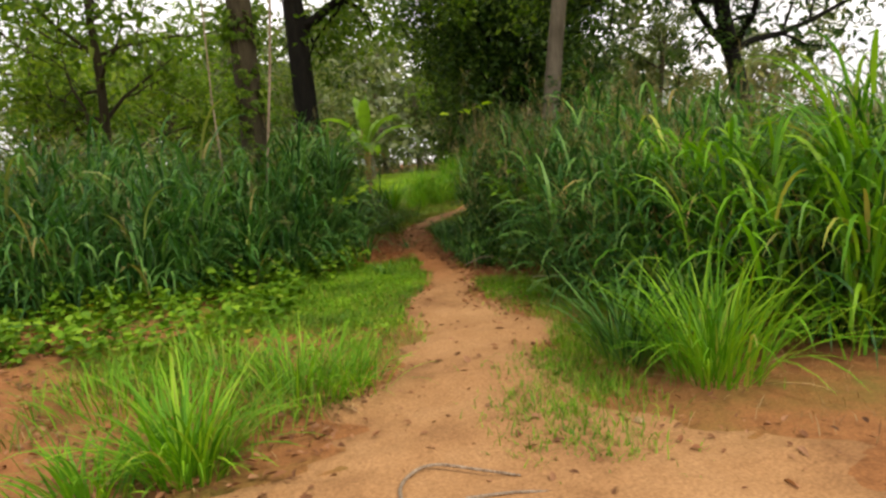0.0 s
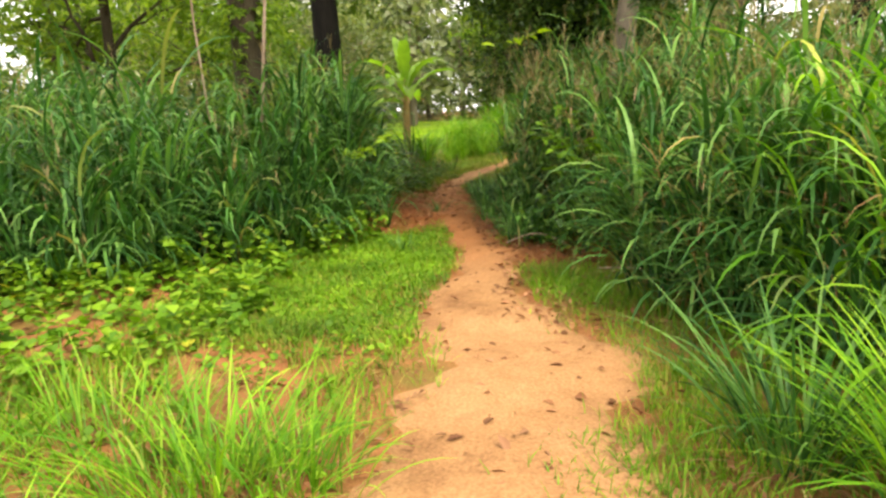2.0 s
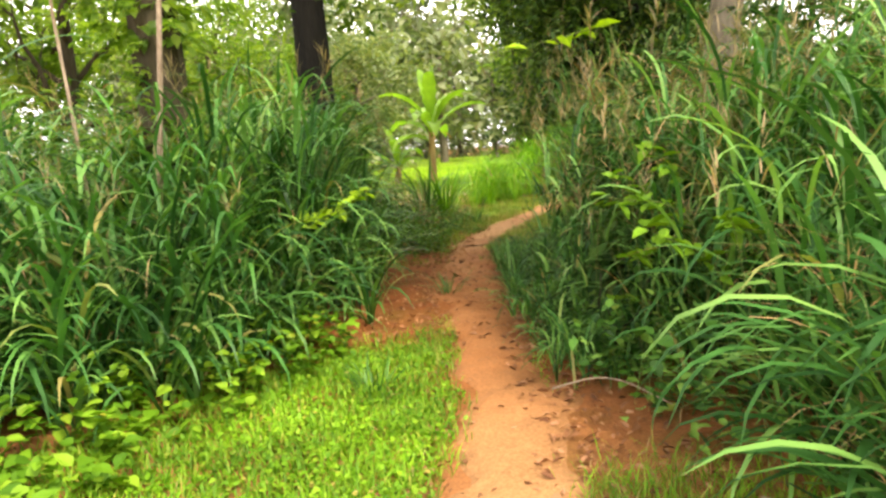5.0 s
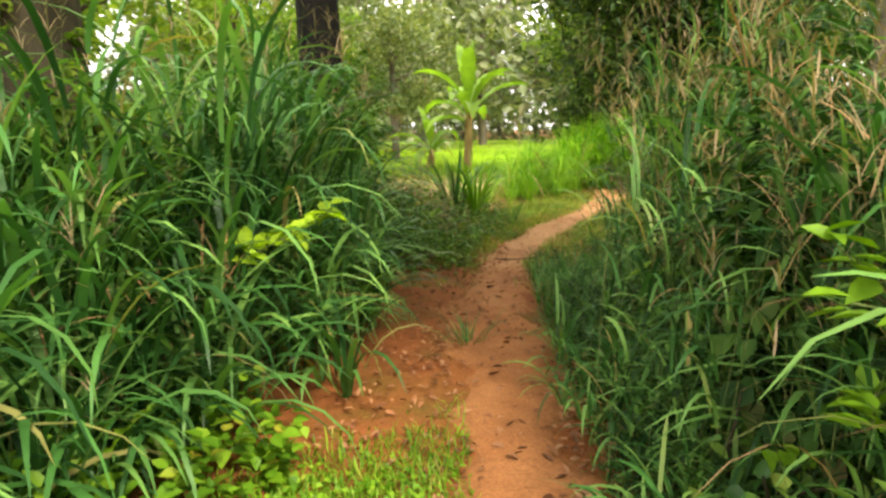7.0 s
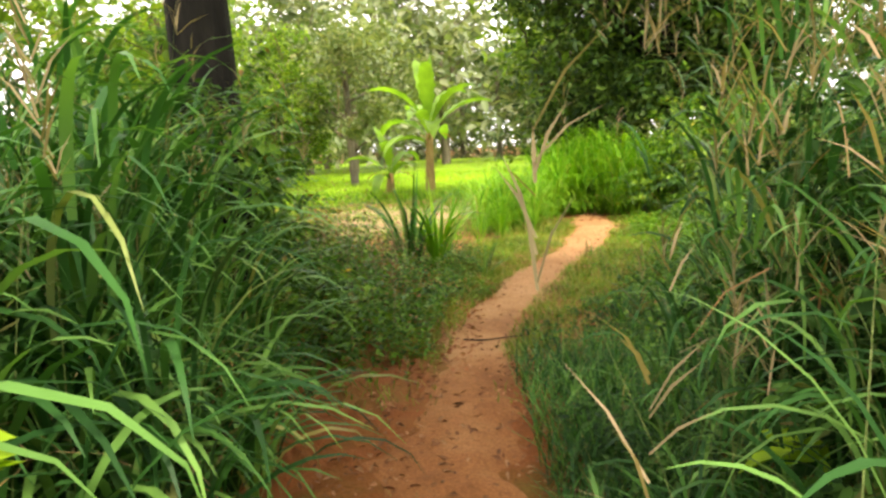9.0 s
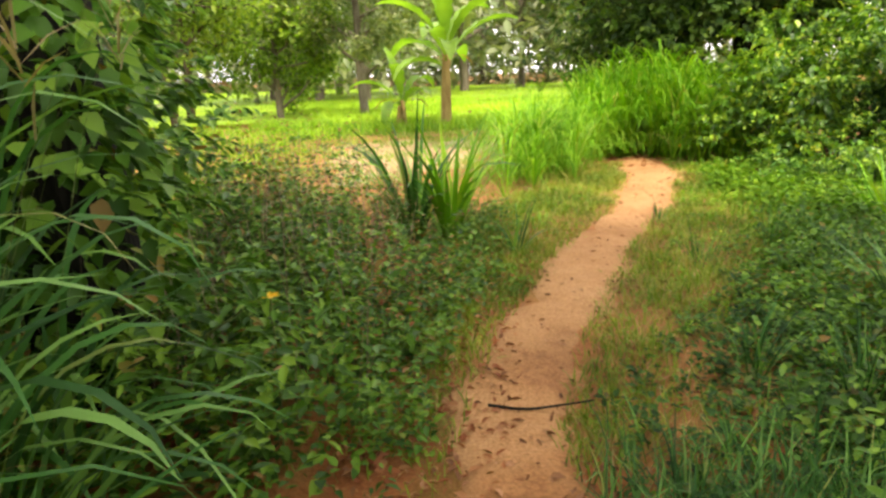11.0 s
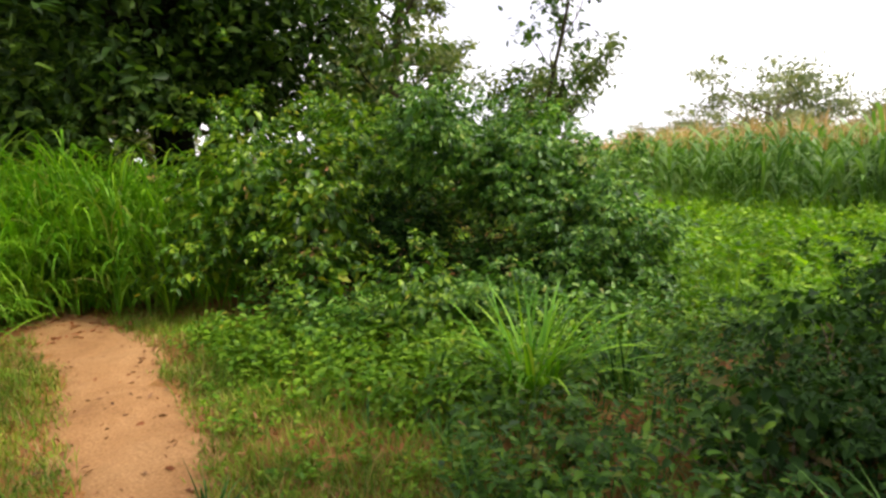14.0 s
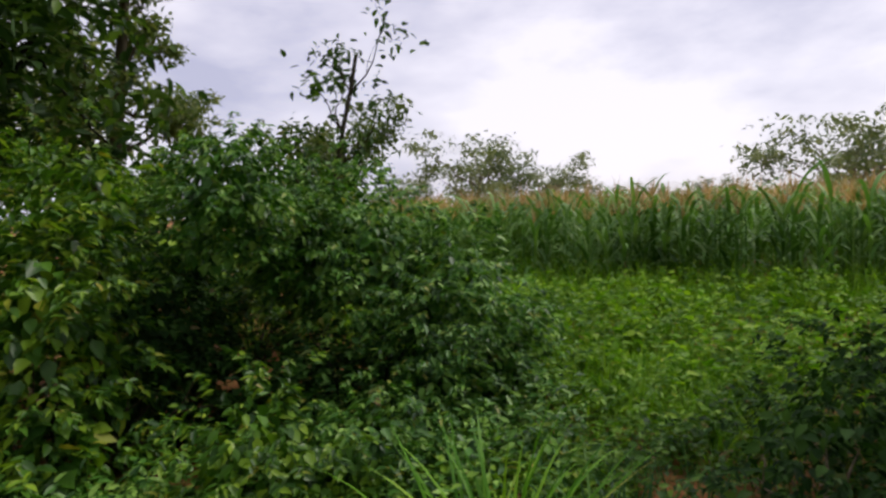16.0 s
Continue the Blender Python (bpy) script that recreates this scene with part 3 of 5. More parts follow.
bank("tall_grass_bank", ((1.35, 9.2), (2.6, 8.6), (2.8, 12.4), (1.45, 12.3)), 120, 2.5, "taller crest of grass leaning to the path", M_GRASS, 18, 0.5)
bank("grass_bank_edge", ((1.2, 9.0), (1.7, 8.6), (1.9, 12.4), (1.3, 12.4)), 40, 1.6, "drooping green grass over shade-dark shrubs", M_GRASS, 16, 0.4, 0.6)
bank("grass_bank_edge", ((0.35, 8.6), (0.18, 9.4), (0.12, 10.4), (0.1, 11.4), (0.6, 11.6), (0.7, 8.6)), 90, 0.5, "low drooping grass fringe at the footpath", M_GRASS, 14, 0.0, 0.4, (0.012, 0.028), 1.0, (0.25, 0.5))
bank("fresh_grass", FRESH_PATCH, 105, 1.8, "tall fresh yellow-green grass at the bank's edge", M_GRASS_BRIGHT, 22, 0.3)


straw("dry_grass", LEFT_RIM, 800, "withered tan grass blades hanging in the bank")
straw("dry_grass", RIGHT_RIM, 1500, "withered straw-coloured blades hanging over the path side")
straw("dry_grass", ((1.0, 8.5), (1.6, 8.3), (1.8, 12.4), (1.1, 12.4)), 220, "withered straw blades hanging beside the path", 1.6)
straw("dry_plumes", ((0.6, 8.6), (2.0, 8.0), (2.4, 12.6), (0.6, 12.4)), 240, "tangle of dry tan grass tops leaning over", 2.0)


# ---- tufts that stand alone ----
def tuft(place, tall, n, mat, label, spread=0.10, width=(0.012, 0.024), group="tufts by the path", arch=1.0, upright=1.0):
    x, y = place
    reseed(x, y)
    t = thing("grass_tuft", (x, y, float(height(x, y))), label, "grass tuft", group)
    a = rng.uniform(0, 6.28, n)
    r = spread * rng.random(n) ** 0.6
    b = np.column_stack([np.cos(a) * r, np.sin(a) * r, np.zeros(n) - 0.02])
    lean = (rng.uniform(0.02, 0.45, n) + 0.3 * r / spread) * arch
    part("foliage", blades(b, tall * rng.uniform(0.6, 1.2, n), a + rng.normal(0, 0.6, n), lean * upright, rng.uniform(0.3, 1.6, n) * arch, rng.uniform(*width, n), 7), mat, t)
    m = max(n // 8, 8)
    a = rng.uniform(0, 6.28, m)
    b = np.column_stack([np.cos(a) * spread, np.sin(a) * spread, np.zeros(m)])
    tagged(part("thatch", blades(b, tall * rng.uniform(0.2, 0.5, m), a, rng.uniform(0.7, 1.3, m), 0.7, 0.012, 3), M_DRY, t, "withered straw blades at the foot"), kind="stuff")
    return t


tuft((1.64, 3.85), 0.95, 230, M_GRASS_BRIGHT, "bright green grass tuft on bare orange soil", 0.26)
tuft((1.25, 4.35), 0.8, 130, M_GRASS, "green grass tuft with long arching blades", 0.2)
tuft((-1.42, 3.05), 0.68, 240, M_GRASS_BRIGHT, "bright green upright grass tuft on soil", 0.2)
tuft((-1.8, 2.8), 0.4, 110, M_GRASS_BRIGHT, "short bright green grass tuft", 0.2)
tuft((-1.05, 4.05), 0.55, 190, M_GRASS_BRIGHT, "loose spreading green grass tuft", 0.4, (0.008, 0.016))
tuft((-0.75, 4.15), 0.42, 110, M_GRASS_BRIGHT, "low spreading green grass tuft by the path", 0.3, (0.008, 0.016))
tuft((-1.75, 4.5), 0.5, 140, M_GRASS_BRIGHT, "loose green grass tuft among creepers", 0.45, (0.008, 0.016))
tuft((-2.3, 4.0), 0.45, 110, M_GRASS_BRIGHT, "ragged green grass tuft on soil", 0.4, (0.008, 0.016))
tuft((2.85, 18.45), 0.95, 110, M_GRASS_BRIGHT, "arching green grass tuft before the vine mound", 0.18, (0.018, 0.034), arch=1.2)
tuft((3.3, 18.0), 0.6, 80, M_GRASS, "small arching grass tuft among weeds", 0.14)
tuft((1.75, 15.9), 0.75, 60, M_GRASS, "grey-green arching grass tuft in shade", 0.12)
tuft((-1.9, 17.75), 1.35, 44, M_GRASS, "upright broad-bladed cane grass clump by the path", 0.12, (0.042, 0.07), arch=1.1, upright=0.5)
tuft((-1.52, 17.8), 1.3, 48, M_GRASS_BRIGHT, "smaller broad-bladed cane grass clump", 0.09, (0.042, 0.07), arch=1.1, upright=0.5)
tuft((-0.85, 17.3), 0.75, 12, M_GRASS, "thin drooping cane grass shoot", 0.04, (0.02, 0.035))
tuft((-0.75, 11.4), 0.35, 50, M_GRASS, "small grass tuft growing on the path edge", 0.1, (0.006, 0.012))
tuft((-0.9, 8.6), 0.3, 60, M_GRASS, "small grass tuft beside trodden soil", 0.12, (0.006, 0.012))

for gx, gy, gt, gn in ((0.55, 15.0, 0.45, 34), (0.95, 14.7, 0.55, 40), (0.7, 16.9, 0.42, 22), (1.45, 17.6, 0.4, 30), (1.15, 13.9, 0.6, 46), (0.62, 18.6, 0.3, 20)):
    tuft((gx, gy), gt, gn, M_GRASS, "small upright grass tuft on the verge", 0.09, (0.008, 0.016), arch=0.7)

GREEN_STAND = ((-1.25, 20.3), (-0.5, 20.9), (-0.1, 22.6), (0.1, 24.6), (-1.2, 25.0))
BACK_STAND = ((0.4, 24.6), (1.2, 24.4), (1.9, 23.8), (2.7, 22.9), (3.4, 23.0), (4.2, 24.8), (2.5, 26.0), (0.2, 26.0))
bank("green_grass_stand", GREEN_STAND, 150, 1.1, "bright green upright grass stand beside the clearing", M_GRASS_BRIGHT, 30, 0.0, 0.5, (0.010, 0.022))
bank("green_grass_stand", BACK_STAND, 300, 1.8, "tall green grass where the path ends", M_GRASS_BRIGHT, 20, 0.0, 0.6, (0.018, 0.036), 0.0)


bank("green_grass_stand", ((-0.1, 23.2), (0.9, 23.9), (1.7, 23.7), (2.3, 22.7), (2.9, 22.6), (2.4, 24.2), (0.9, 25.0), (-0.2, 24.6)), 220, 1.5, "bright green grass fringe at the path's end", M_GRASS_BRIGHT, 22, 0.0, 0.5, (0.016, 0.032), 0.0)

# ---- low growth on the ground ----
def turf(name, poly, n, tall, mat, label, clear=1.05, width=(0.004, 0.009), bald=0.3):
    reseed(poly[0][0], poly[0][1], n)
    r = frayed(scatter(poly, n, clear), 0.14, clear, bald)
    n = len(r)
    L = tall * rng.uniform(0.5, 1.5, n)
    return tagged(part(name, blades(r, L, rng.uniform(0, 6.28, n), rng.uniform(0.1, 0.7, n), rng.uniform(0.2, 1.2, n), rng.uniform(*width, n), 2), mat), label, "grass", kind="stuff")


turf("turf", ((-2.6, 6.0), (-0.1, 5.6), (0.05, 7.5), (-0.1, 10.0), (-1.1, 9.7), (-1.6, 9.0), (-2.4, 8.0)), 25000, 0.075, M_LAWN, "short bright green turf beside the path", 1.1, (0.007, 0.013), 0.08)
turf("turf", ((-3.4, 4.6), (-0.2, 4.3), (-0.3, 6.0), (-2.8, 6.4)), 10000, 0.10, M_VERGE, "thin yellowish turf on orange soil", 1.25, bald=0.5)
turf("long_turf", ((-2.9, 3.4), (-1.4, 2.9), (-0.75, 3.5), (-0.35, 4.6), (-0.7, 5.4), (-2.6, 5.2)), 2400, 0.24, M_LAWN, "longer arching green grass on thin turf", 1.3, (0.007, 0.014), 0.5)
turf("turf", ((0.5, 4.6), (1.7, 3.9), (1.7, 5.4), (1.3, 7.4), (0.3, 7.6)), 12000, 0.11, M_LAWN, "short green turf at the path's edge", 1.1)
turf("turf", ((0.3, 3.0), (0.95, 2.9), (1.15, 3.5), (0.9, 4.6), (0.35, 4.4)), 3600, 0.09, M_LAWN, "green turf patch on bare orange soil", 0, (0.006, 0.012), 0.35)
turf("turf", ((0.0, 9.2), (0.9, 9.0), (0.9, 13.6), (-0.3, 13.8)), 8000, 0.13, M_GRASS, "shaded green grass along the path", 1.3, (0.006, 0.014))
turf("verge", ((-1.6, 14.0), (-0.3, 14.0), (0.0, 15.0), (0.8, 16.6), (2.2, 18.6), (2.4, 23.4), (-0.4, 23.0), (-1.2, 19.0)), 50000, 0.09, M_VERGE, "sparse trampled grass verge with bare soil", 0.9, (0.006, 0.013))
turf("verge_straw", ((-2.0, 14.0), (0.2, 14.0), (0.9, 15.6), (2.2, 18.6), (2.4, 23.6), (-0.6, 23.4)), 8000, 0.10, M_DRY, "dry trampled straw on the verge", 1.1)
turf("verge_straw", ((-3.5, 2.2), (3.2, 2.2), (1.8, 8.0), (-2.5, 8.0)), 2500, 0.08, M_DRY, "dry straw bits on orange soil", 1.1)
turf("clearing_grass", ((-6.5, 19.0), (-1.4, 18.4), (-1.0, 25.0), (-1.0, 33.0), (-9.0, 34.0)), 24000, 0.15, M_LAWN, "patchy grass round the sandy clearing", 1.0, (0.008, 0.018), 0.45)


turf("edge_grass", ((-1.0, 4.6), (1.0, 4.2), (0.9, 7.6), (0.35, 9.2), (-0.6, 10.4), (-0.9, 9.0)), 3200, 0.09, M_LAWN, "stray grass growing into the path's edge", 0.72, (0.006, 0.012), 0.8)
turf("edge_grass", ((-1.9, 13.0), (0.3, 13.0), (1.4, 17.5), (2.0, 23.0), (0.0, 23.0), (-1.3, 16.0)), 4200, 0.09, M_VERGE, "stray trampled grass along the path's edge", 0.68, (0.006, 0.013), 0.8)


def herbs(name, poly, n, tall, per, size, mat, label, clear=1.2, aspect=0.6):
    reseed(poly[0][0], poly[0][1], n)
    r = frayed(scatter(poly, n, clear), 0.12, clear, 0.2)
    n = len(r)
    return tagged(part(name, sprigs(r, tall * rng.uniform(0.5, 1.2, n), per, size, 0.3, aspect), mat), label, "weeds", kind="stuff")


# Added leaf mass whose dark colour stands in for the banks' inner shade.
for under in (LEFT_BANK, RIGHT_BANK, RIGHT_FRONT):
    herbs("shade_fill", under, 700, 0.9, 14, 0.13, M_SHADE, "dark leaves standing in for shade inside the grass bank", 1.6, 0.5)
herbs("creepers", ((-4.6, 4.9), (-2.2, 5.0), (-1.7, 6.2), (-1.7, 8.4), (-2.4, 7.6), (-4.6, 6.6)), 300, 0.26, 10, 0.085, M_CREEPER, "bright broad-leaved creepers on the ground", 1.2, 0.85)
herbs("creepers", ((-3.0, 4.4), (-0.4, 4.2), (-0.5, 6.4), (-2.4, 6.6)), 260, 0.08, 6, 0.05, M_CREEPER, "small-leaved ground creepers in thin turf", 1.3, 0.85)
herbs("creepers", ((-1.35, 9.6), (-1.4, 8.8), (-2.1, 7.7), (-3.6, 6.7), (-5.0, 6.4), (-3.2, 8.4), (-2.0, 9.8)), 260, 0.4, 11, 0.08, M_CREEPER, "creeper leaves at the foot of the grass bank", 1.4, 0.8)
herbs("creepers", ((-1.5, 14.0), (0.2, 14.0), (1.8, 15.0), (2.0, 20.0), (-0.8, 21.0)), 700, 0.05, 7, 0.035, M_VERGE, "tiny creeping weeds in trampled grass", 1.2, 0.7)
herbs("clover", ((-2.3, 6.0), (-0.2, 5.8), (-0.1, 9.6), (-1.3, 9.4)), 2600, 0.06, 4, 0.03, M_LAWN, "small clover-like leaves in the turf", 1.2, 0.9)
herbs("vine_leaves", ((0.5, 8.0), (1.3, 7.4), (1.3, 10.2), (0.5, 10.0)), 110, 0.5, 8, 0.08, M_VINE, "broad vine leaves low in the grass bank", 1.6, 0.8)
herbs("weeds", ((-1.2, 13.2), (-4.4, 13.2), (-5.2, 18.0), (-2.2, 18.4), (-1.3, 16.6)), 1000, 0.5, 18, 0.06, M_WEED, "leafy green weeds with reddish dry stems", 1.4)
herbs("weeds", ((-1.5, 13.5), (-2.6, 13.4), (-3.4, 15.4), (-2.6, 16.2), (-1.6, 15.6)), 320, 0.7, 16, 0.075, M_WEED, "broad-leaved green weeds crowding the path side", 1.4, 0.5)
herbs("weeds", ((-2.0, 15.6), (-3.6, 15.2), (-4.2, 18.2), (-2.5, 18.2)), 420, 0.95, 16, 0.065, M_WEED, "tall leafy weeds with dry stems", 1.4)
herbs("seed_weeds", ((-2.0, 15.8), (-3.2, 15.4), (-4.2, 18.2), (-2.4, 18.8)), 220, 1.35, 9, 0.04, M_LITTER, "upright dead weeds with dark seed heads", 1.4, 0.5)
herbs("weeds", ((-1.1, 13.6), (-1.6, 14.2), (-1.7, 18.6), (-1.0, 19.0)), 420, 0.28, 14, 0.05, M_WEED, "low leafy weeds along the path", 1.5)
herbs("weeds", ((1.2, 13.8), (4.6, 13.0), (6.2, 17.0), (3.6, 18.6), (1.9, 19.4), (1.4, 16.4)), 1300, 0.38, 14, 0.065, M_WEED, "dense low dark green weeds", 1.4)
herbs("weeds", ((1.9, 18.6), (3.4, 18.2), (5.0, 18.0), (4.6, 19.2), (3.0, 20.0), (2.2, 21.6), (1.5, 21.6)), 1000, 0.30, 12, 0.065, M_CREEPER, "green weeds at the foot of the vine mound", 1.5)
herbs("weeds", ((0.0, 13.0), (1.7, 12.8), (1.9, 16.0), (0.9, 15.6)), 420, 0.16, 10, 0.045, M_WEED, "low green weeds in the shaded verge", 1.4)
herbs("weeds", ((0.6, 13.6), (1.9, 13.4), (2.2, 16.6), (1.7, 18.0), (0.9, 16.4)), 820, 0.24, 11, 0.06, M_WEED, "leafy dark weeds creeping over the verge", 1.5)
# The trees' shade on the verge corner is put into these weeds' leaf colour.
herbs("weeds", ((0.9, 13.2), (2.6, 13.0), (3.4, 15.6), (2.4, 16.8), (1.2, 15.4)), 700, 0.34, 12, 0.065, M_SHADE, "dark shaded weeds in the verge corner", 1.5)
herbs("weeds", ((-0.3, 13.4), (1.4, 13.0), (1.8, 15.6), (1.0, 16.6), (0.1, 15.0)), 700, 0.13, 10, 0.05, M_SHADE, "low shade-dark leafy weeds along the verge", 1.5)
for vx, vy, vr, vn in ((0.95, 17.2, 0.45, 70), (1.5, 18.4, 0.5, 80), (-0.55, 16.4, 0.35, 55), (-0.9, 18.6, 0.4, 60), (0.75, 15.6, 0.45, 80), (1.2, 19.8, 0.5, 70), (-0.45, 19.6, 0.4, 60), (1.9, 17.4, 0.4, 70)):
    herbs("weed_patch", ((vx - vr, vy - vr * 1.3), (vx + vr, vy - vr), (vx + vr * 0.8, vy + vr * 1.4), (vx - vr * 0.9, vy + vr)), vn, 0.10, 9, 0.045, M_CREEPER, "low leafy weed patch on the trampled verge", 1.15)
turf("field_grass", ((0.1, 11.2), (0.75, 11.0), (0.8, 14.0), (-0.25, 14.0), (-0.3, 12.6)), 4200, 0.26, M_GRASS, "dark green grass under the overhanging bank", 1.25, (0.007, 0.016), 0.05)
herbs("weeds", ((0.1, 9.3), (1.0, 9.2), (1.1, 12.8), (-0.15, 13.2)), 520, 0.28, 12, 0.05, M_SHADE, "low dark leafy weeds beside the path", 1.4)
herbs("weeds", ((4.6, 17.6), (6.6, 17.2), (7.0, 19.4), (5.8, 19.4)), 320, 0.32, 12, 0.08, M_CREEPER, "green weeds beside the vine mound", 0)
herbs("weed_field", ((5.5, 13.5), (11.5, 10.0), (13.5, 22.0), (8.0, 23.0), (6.4, 20.0)), 2600, 0.6, 14, 0.10, M_FRESH_WEED, "light green broad-leaved weeds before the maize", 0, 0.7)
turf("field_grass", ((4.6, 13.0), (12.0, 9.0), (14.0, 24.0), (8.0, 26.0), (6.0, 20.5), (5.2, 17.5)), 16000, 0.38, M_FRESH_WEED, "light green rank grass before the maize", 0, (0.012, 0.03))
turf("field_grass", ((10.0, 10.0), (13.0, 8.5), (14.5, 24.0), (11.0, 23.5)), 7000, 0.7, M_FRESH_WEED, "rank grass growing between the maize stems", 0, (0.014, 0.034), 0.1)
turf("field_grass", ((4.4, 17.2), (7.6, 16.6), (7.6, 20.2), (6.2, 20.4), (5.8, 18.6)), 5000, 0.3, M_FRESH_WEED, "light green rank grass beside the vine mound", 0, (0.012, 0.03), 0.05)
turf("field_grass", ((-4.2, 17.6), (-9.0, 15.5), (-16.0, 20.0), (-14.0, 36.0), (-6.0, 36.0), (-5.8, 27.0), (-5.4, 21.0)), 9000, 0.4, M_FRESH_WEED, "rank grass between the weeds and the rice", 0, (0.012, 0.035), 0.15)
turf("field_grass", ((-10.0, 32.5), (-0.8, 32.0), (0.5, 38.5), (-14.0, 39.5)), 12000, 0.4, M_FRESH_WEED, "rank green grass at the edge of the rice", 0, (0.015, 0.04), 0.1)
turf("field_grass", ((-9.0, 5.6), (-4.6, 6.2), (-9.4, 7.4), (-9.4, 14.0), (-4.0, 14.0), (-8.0, 18.0), (-17.0, 18.0), (-17.0, 6.5)), 12000, 0.4, M_GRASS, "rank green grass behind the grass bank", 0, (0.012, 0.03), 0.2)
turf("field_grass", ((8.3, 4.6), (14.0, 4.0), (13.0, 9.5), (5.0, 13.2), (4.0, 12.4), (8.4, 11.8)), 7000, 0.4, M_GRASS, "rank green grass beyond the grass bank", 0, (0.012, 0.03), 0.2)
turf("field_grass", ((0.1, 13.0), (1.9, 12.9), (2.2, 16.0), (0.8, 15.4)), 5000, 0.16, M_GRASS, "dark green grass on the shaded verge", 1.3, (0.006, 0.014))
turf("field_grass", ((1.4, 13.6), (5.2, 12.8), (6.5, 17.5), (3.6, 19.0), (1.9, 19.0), (1.5, 16.4)), 9000, 0.25, M_GRASS, "shaded rank grass among the weeds", 1.4, (0.008, 0.02))
turf("verge_tufts", ((-1.5, 14.2), (-0.2, 14.2), (0.1, 15.0), (1.0, 16.8), (2.2, 18.8), (2.2, 21.5), (-0.8, 21.5)), 3400, 0.2, M_VERGE, "taller uneven grass on the verge", 1.3, (0.006, 0.013), 0.5)
turf("field_grass", ((1.5, 18.6), (3.4, 17.8), (5.2, 18.2), (4.4, 19.4), (2.8, 21.4), (1.6, 22.4)), 8000, 0.13, M_LAWN, "green grass at the foot of the vine mound", 1.3, (0.008, 0.016), 0.15)
herbs("dry_weeds", ((-1.4, 15.4), (-3.2, 15.2), (-3.6, 18.6), (-1.9, 18.6)), 340, 1.25, 8, 0.03, M_LITTER, "dead brown seed heads among the weeds", 1.4)
herbs("dry_weeds", ((-1.3, 14.6), (-2.0, 14.6), (-2.0, 16.4), (-1.3, 16.2)), 90, 0.5, 9, 0.035, M_RUST, "withered rust-red weeds beside the path", 1.4)
r_stem = scatter(((-1.4, 14.0), (-3.6, 14.0), (-4.0, 18.4), (-1.9, 18.6)), 420, 1.5)
tagged(part("weed_stems", blades(r_stem, rng.uniform(0.4, 1.35, 420), rng.uniform(0, 6.28, 420), rng.uniform(0, 0.3, 420), 0.3, 0.008, 3), M_TWIG), "thin reddish-tan weed stems", "weeds", kind="stuff")


# ---- leafy bushes ----
def bush(place, radii, n, size, mat, label, lumps=((0, 0, 0, 1.0),), twigs=14, group="", name="bush", wood=None):
    """A bush: bent twigs from the ground, and leaves over lumps (offset and share of the radii)."""
    x, y = place
    reseed(x, y)
    t = thing(name, (x, y, float(height(x, y))), label, "bush", group)
    lines = []
    for _ in range(twigs):
        a = rng.uniform(0, 6.28)
        l, _ = limb((rng.normal(0, 0.1), rng.normal(0, 0.1), -0.05), (math.cos(a), math.sin(a), rng.uniform(0.5, 1.6)), (0.5 * max(radii) + 0.4 * min(radii)) * rng.uniform(0.75, 1.05), 0.016, 6, 0.35, 0.25)
        lines.append(l)
    part("woody_stem", tubes(lines, 4), wood or M_BARK, t)
    total = sum(q[3] ** 2 for q in lumps)
    part("foliage", joined(*(mound_leaves(int(n * k * k / total), (dx, dy, dz + radii[2] * 0.45), [v * k for v in radii], size) for dx, dy, dz, k in lumps)), mat, t)
    return t


bush((4.9, 20.3), (1.15, 1.15, 1.65), 36000, 0.085, M_VINE, "large mound of dark green vine leaves over scrub", ((0.5, 0.1, 0.35, 0.76), (0.55, -0.8, 0.05, 0.66), (0.75, 0.7, 0.55, 0.78), (0.15, -0.85, -0.4, 0.58), (-0.2, 0.9, 0.85, 0.62), (0.75, -1.1, -0.4, 0.46), (-0.3, -0.9, -0.6, 0.42), (-0.75, 0.55, 1.2, 0.4)), 14, name="vine_mound", wood=M_BARK_DARK)
# Added scrub; its dark leaf colour stands in for the hollow's shade.
bush((4.3, 22.0), (0.9, 0.7, 1.2), 5000, 0.09, M_SHADE, "added scrub, shade-dark, backing the hollow behind the vines", ((0, 0, 0, 1.0), (0.9, 0.4, 0.15, 0.9)), 26)
bush((3.3, 21.6), (0.8, 0.8, 1.6), 13000, 0.10, M_VINE_LIGHT, "yellow-green leafy shrub covered with creepers", ((-0.1, 0, 0, 0.85), (-0.5, 0.8, 0.2, 0.8), (0.8, 0.9, 0.6, 0.75), (-0.4, -0.4, -0.45, 0.5), (-1.0, 1.0, -0.1, 0.55), (0.6, 0.3, 1.15, 0.4)), 24)
# More added scrub, coloured dark to keep the hollow black.
bush((4.15, 21.6), (0.7, 0.45, 0.9), 5500, 0.08, M_SHADE, "low added scrub, shade-dark, inside the hollow", ((0, 0, 0, 1.0), (0.55, 0.1, 0.1, 0.9), (-0.1, -0.2, -0.35, 0.7)), 8)
herbs("weeds", ((2.3, 20.2), (3.4, 19.9), (4.6, 19.9), (4.5, 20.5), (3.3, 20.8), (2.6, 22.2)), 360, 0.42, 14, 0.085, M_VINE, "leafy green weeds heaped below the shrubs", 0, 0.5)
# Fills the open gap under the mound with leaves coloured as dark as shade.
herbs("shade_fill", ((4.1, 19.7), (5.0, 19.3), (6.1, 19.4), (6.2, 21.4), (4.4, 21.6)), 420, 0.8, 14, 0.11, M_SHADE, "shade-dark leaves filling the gap below the vine mound", 0, 0.5)
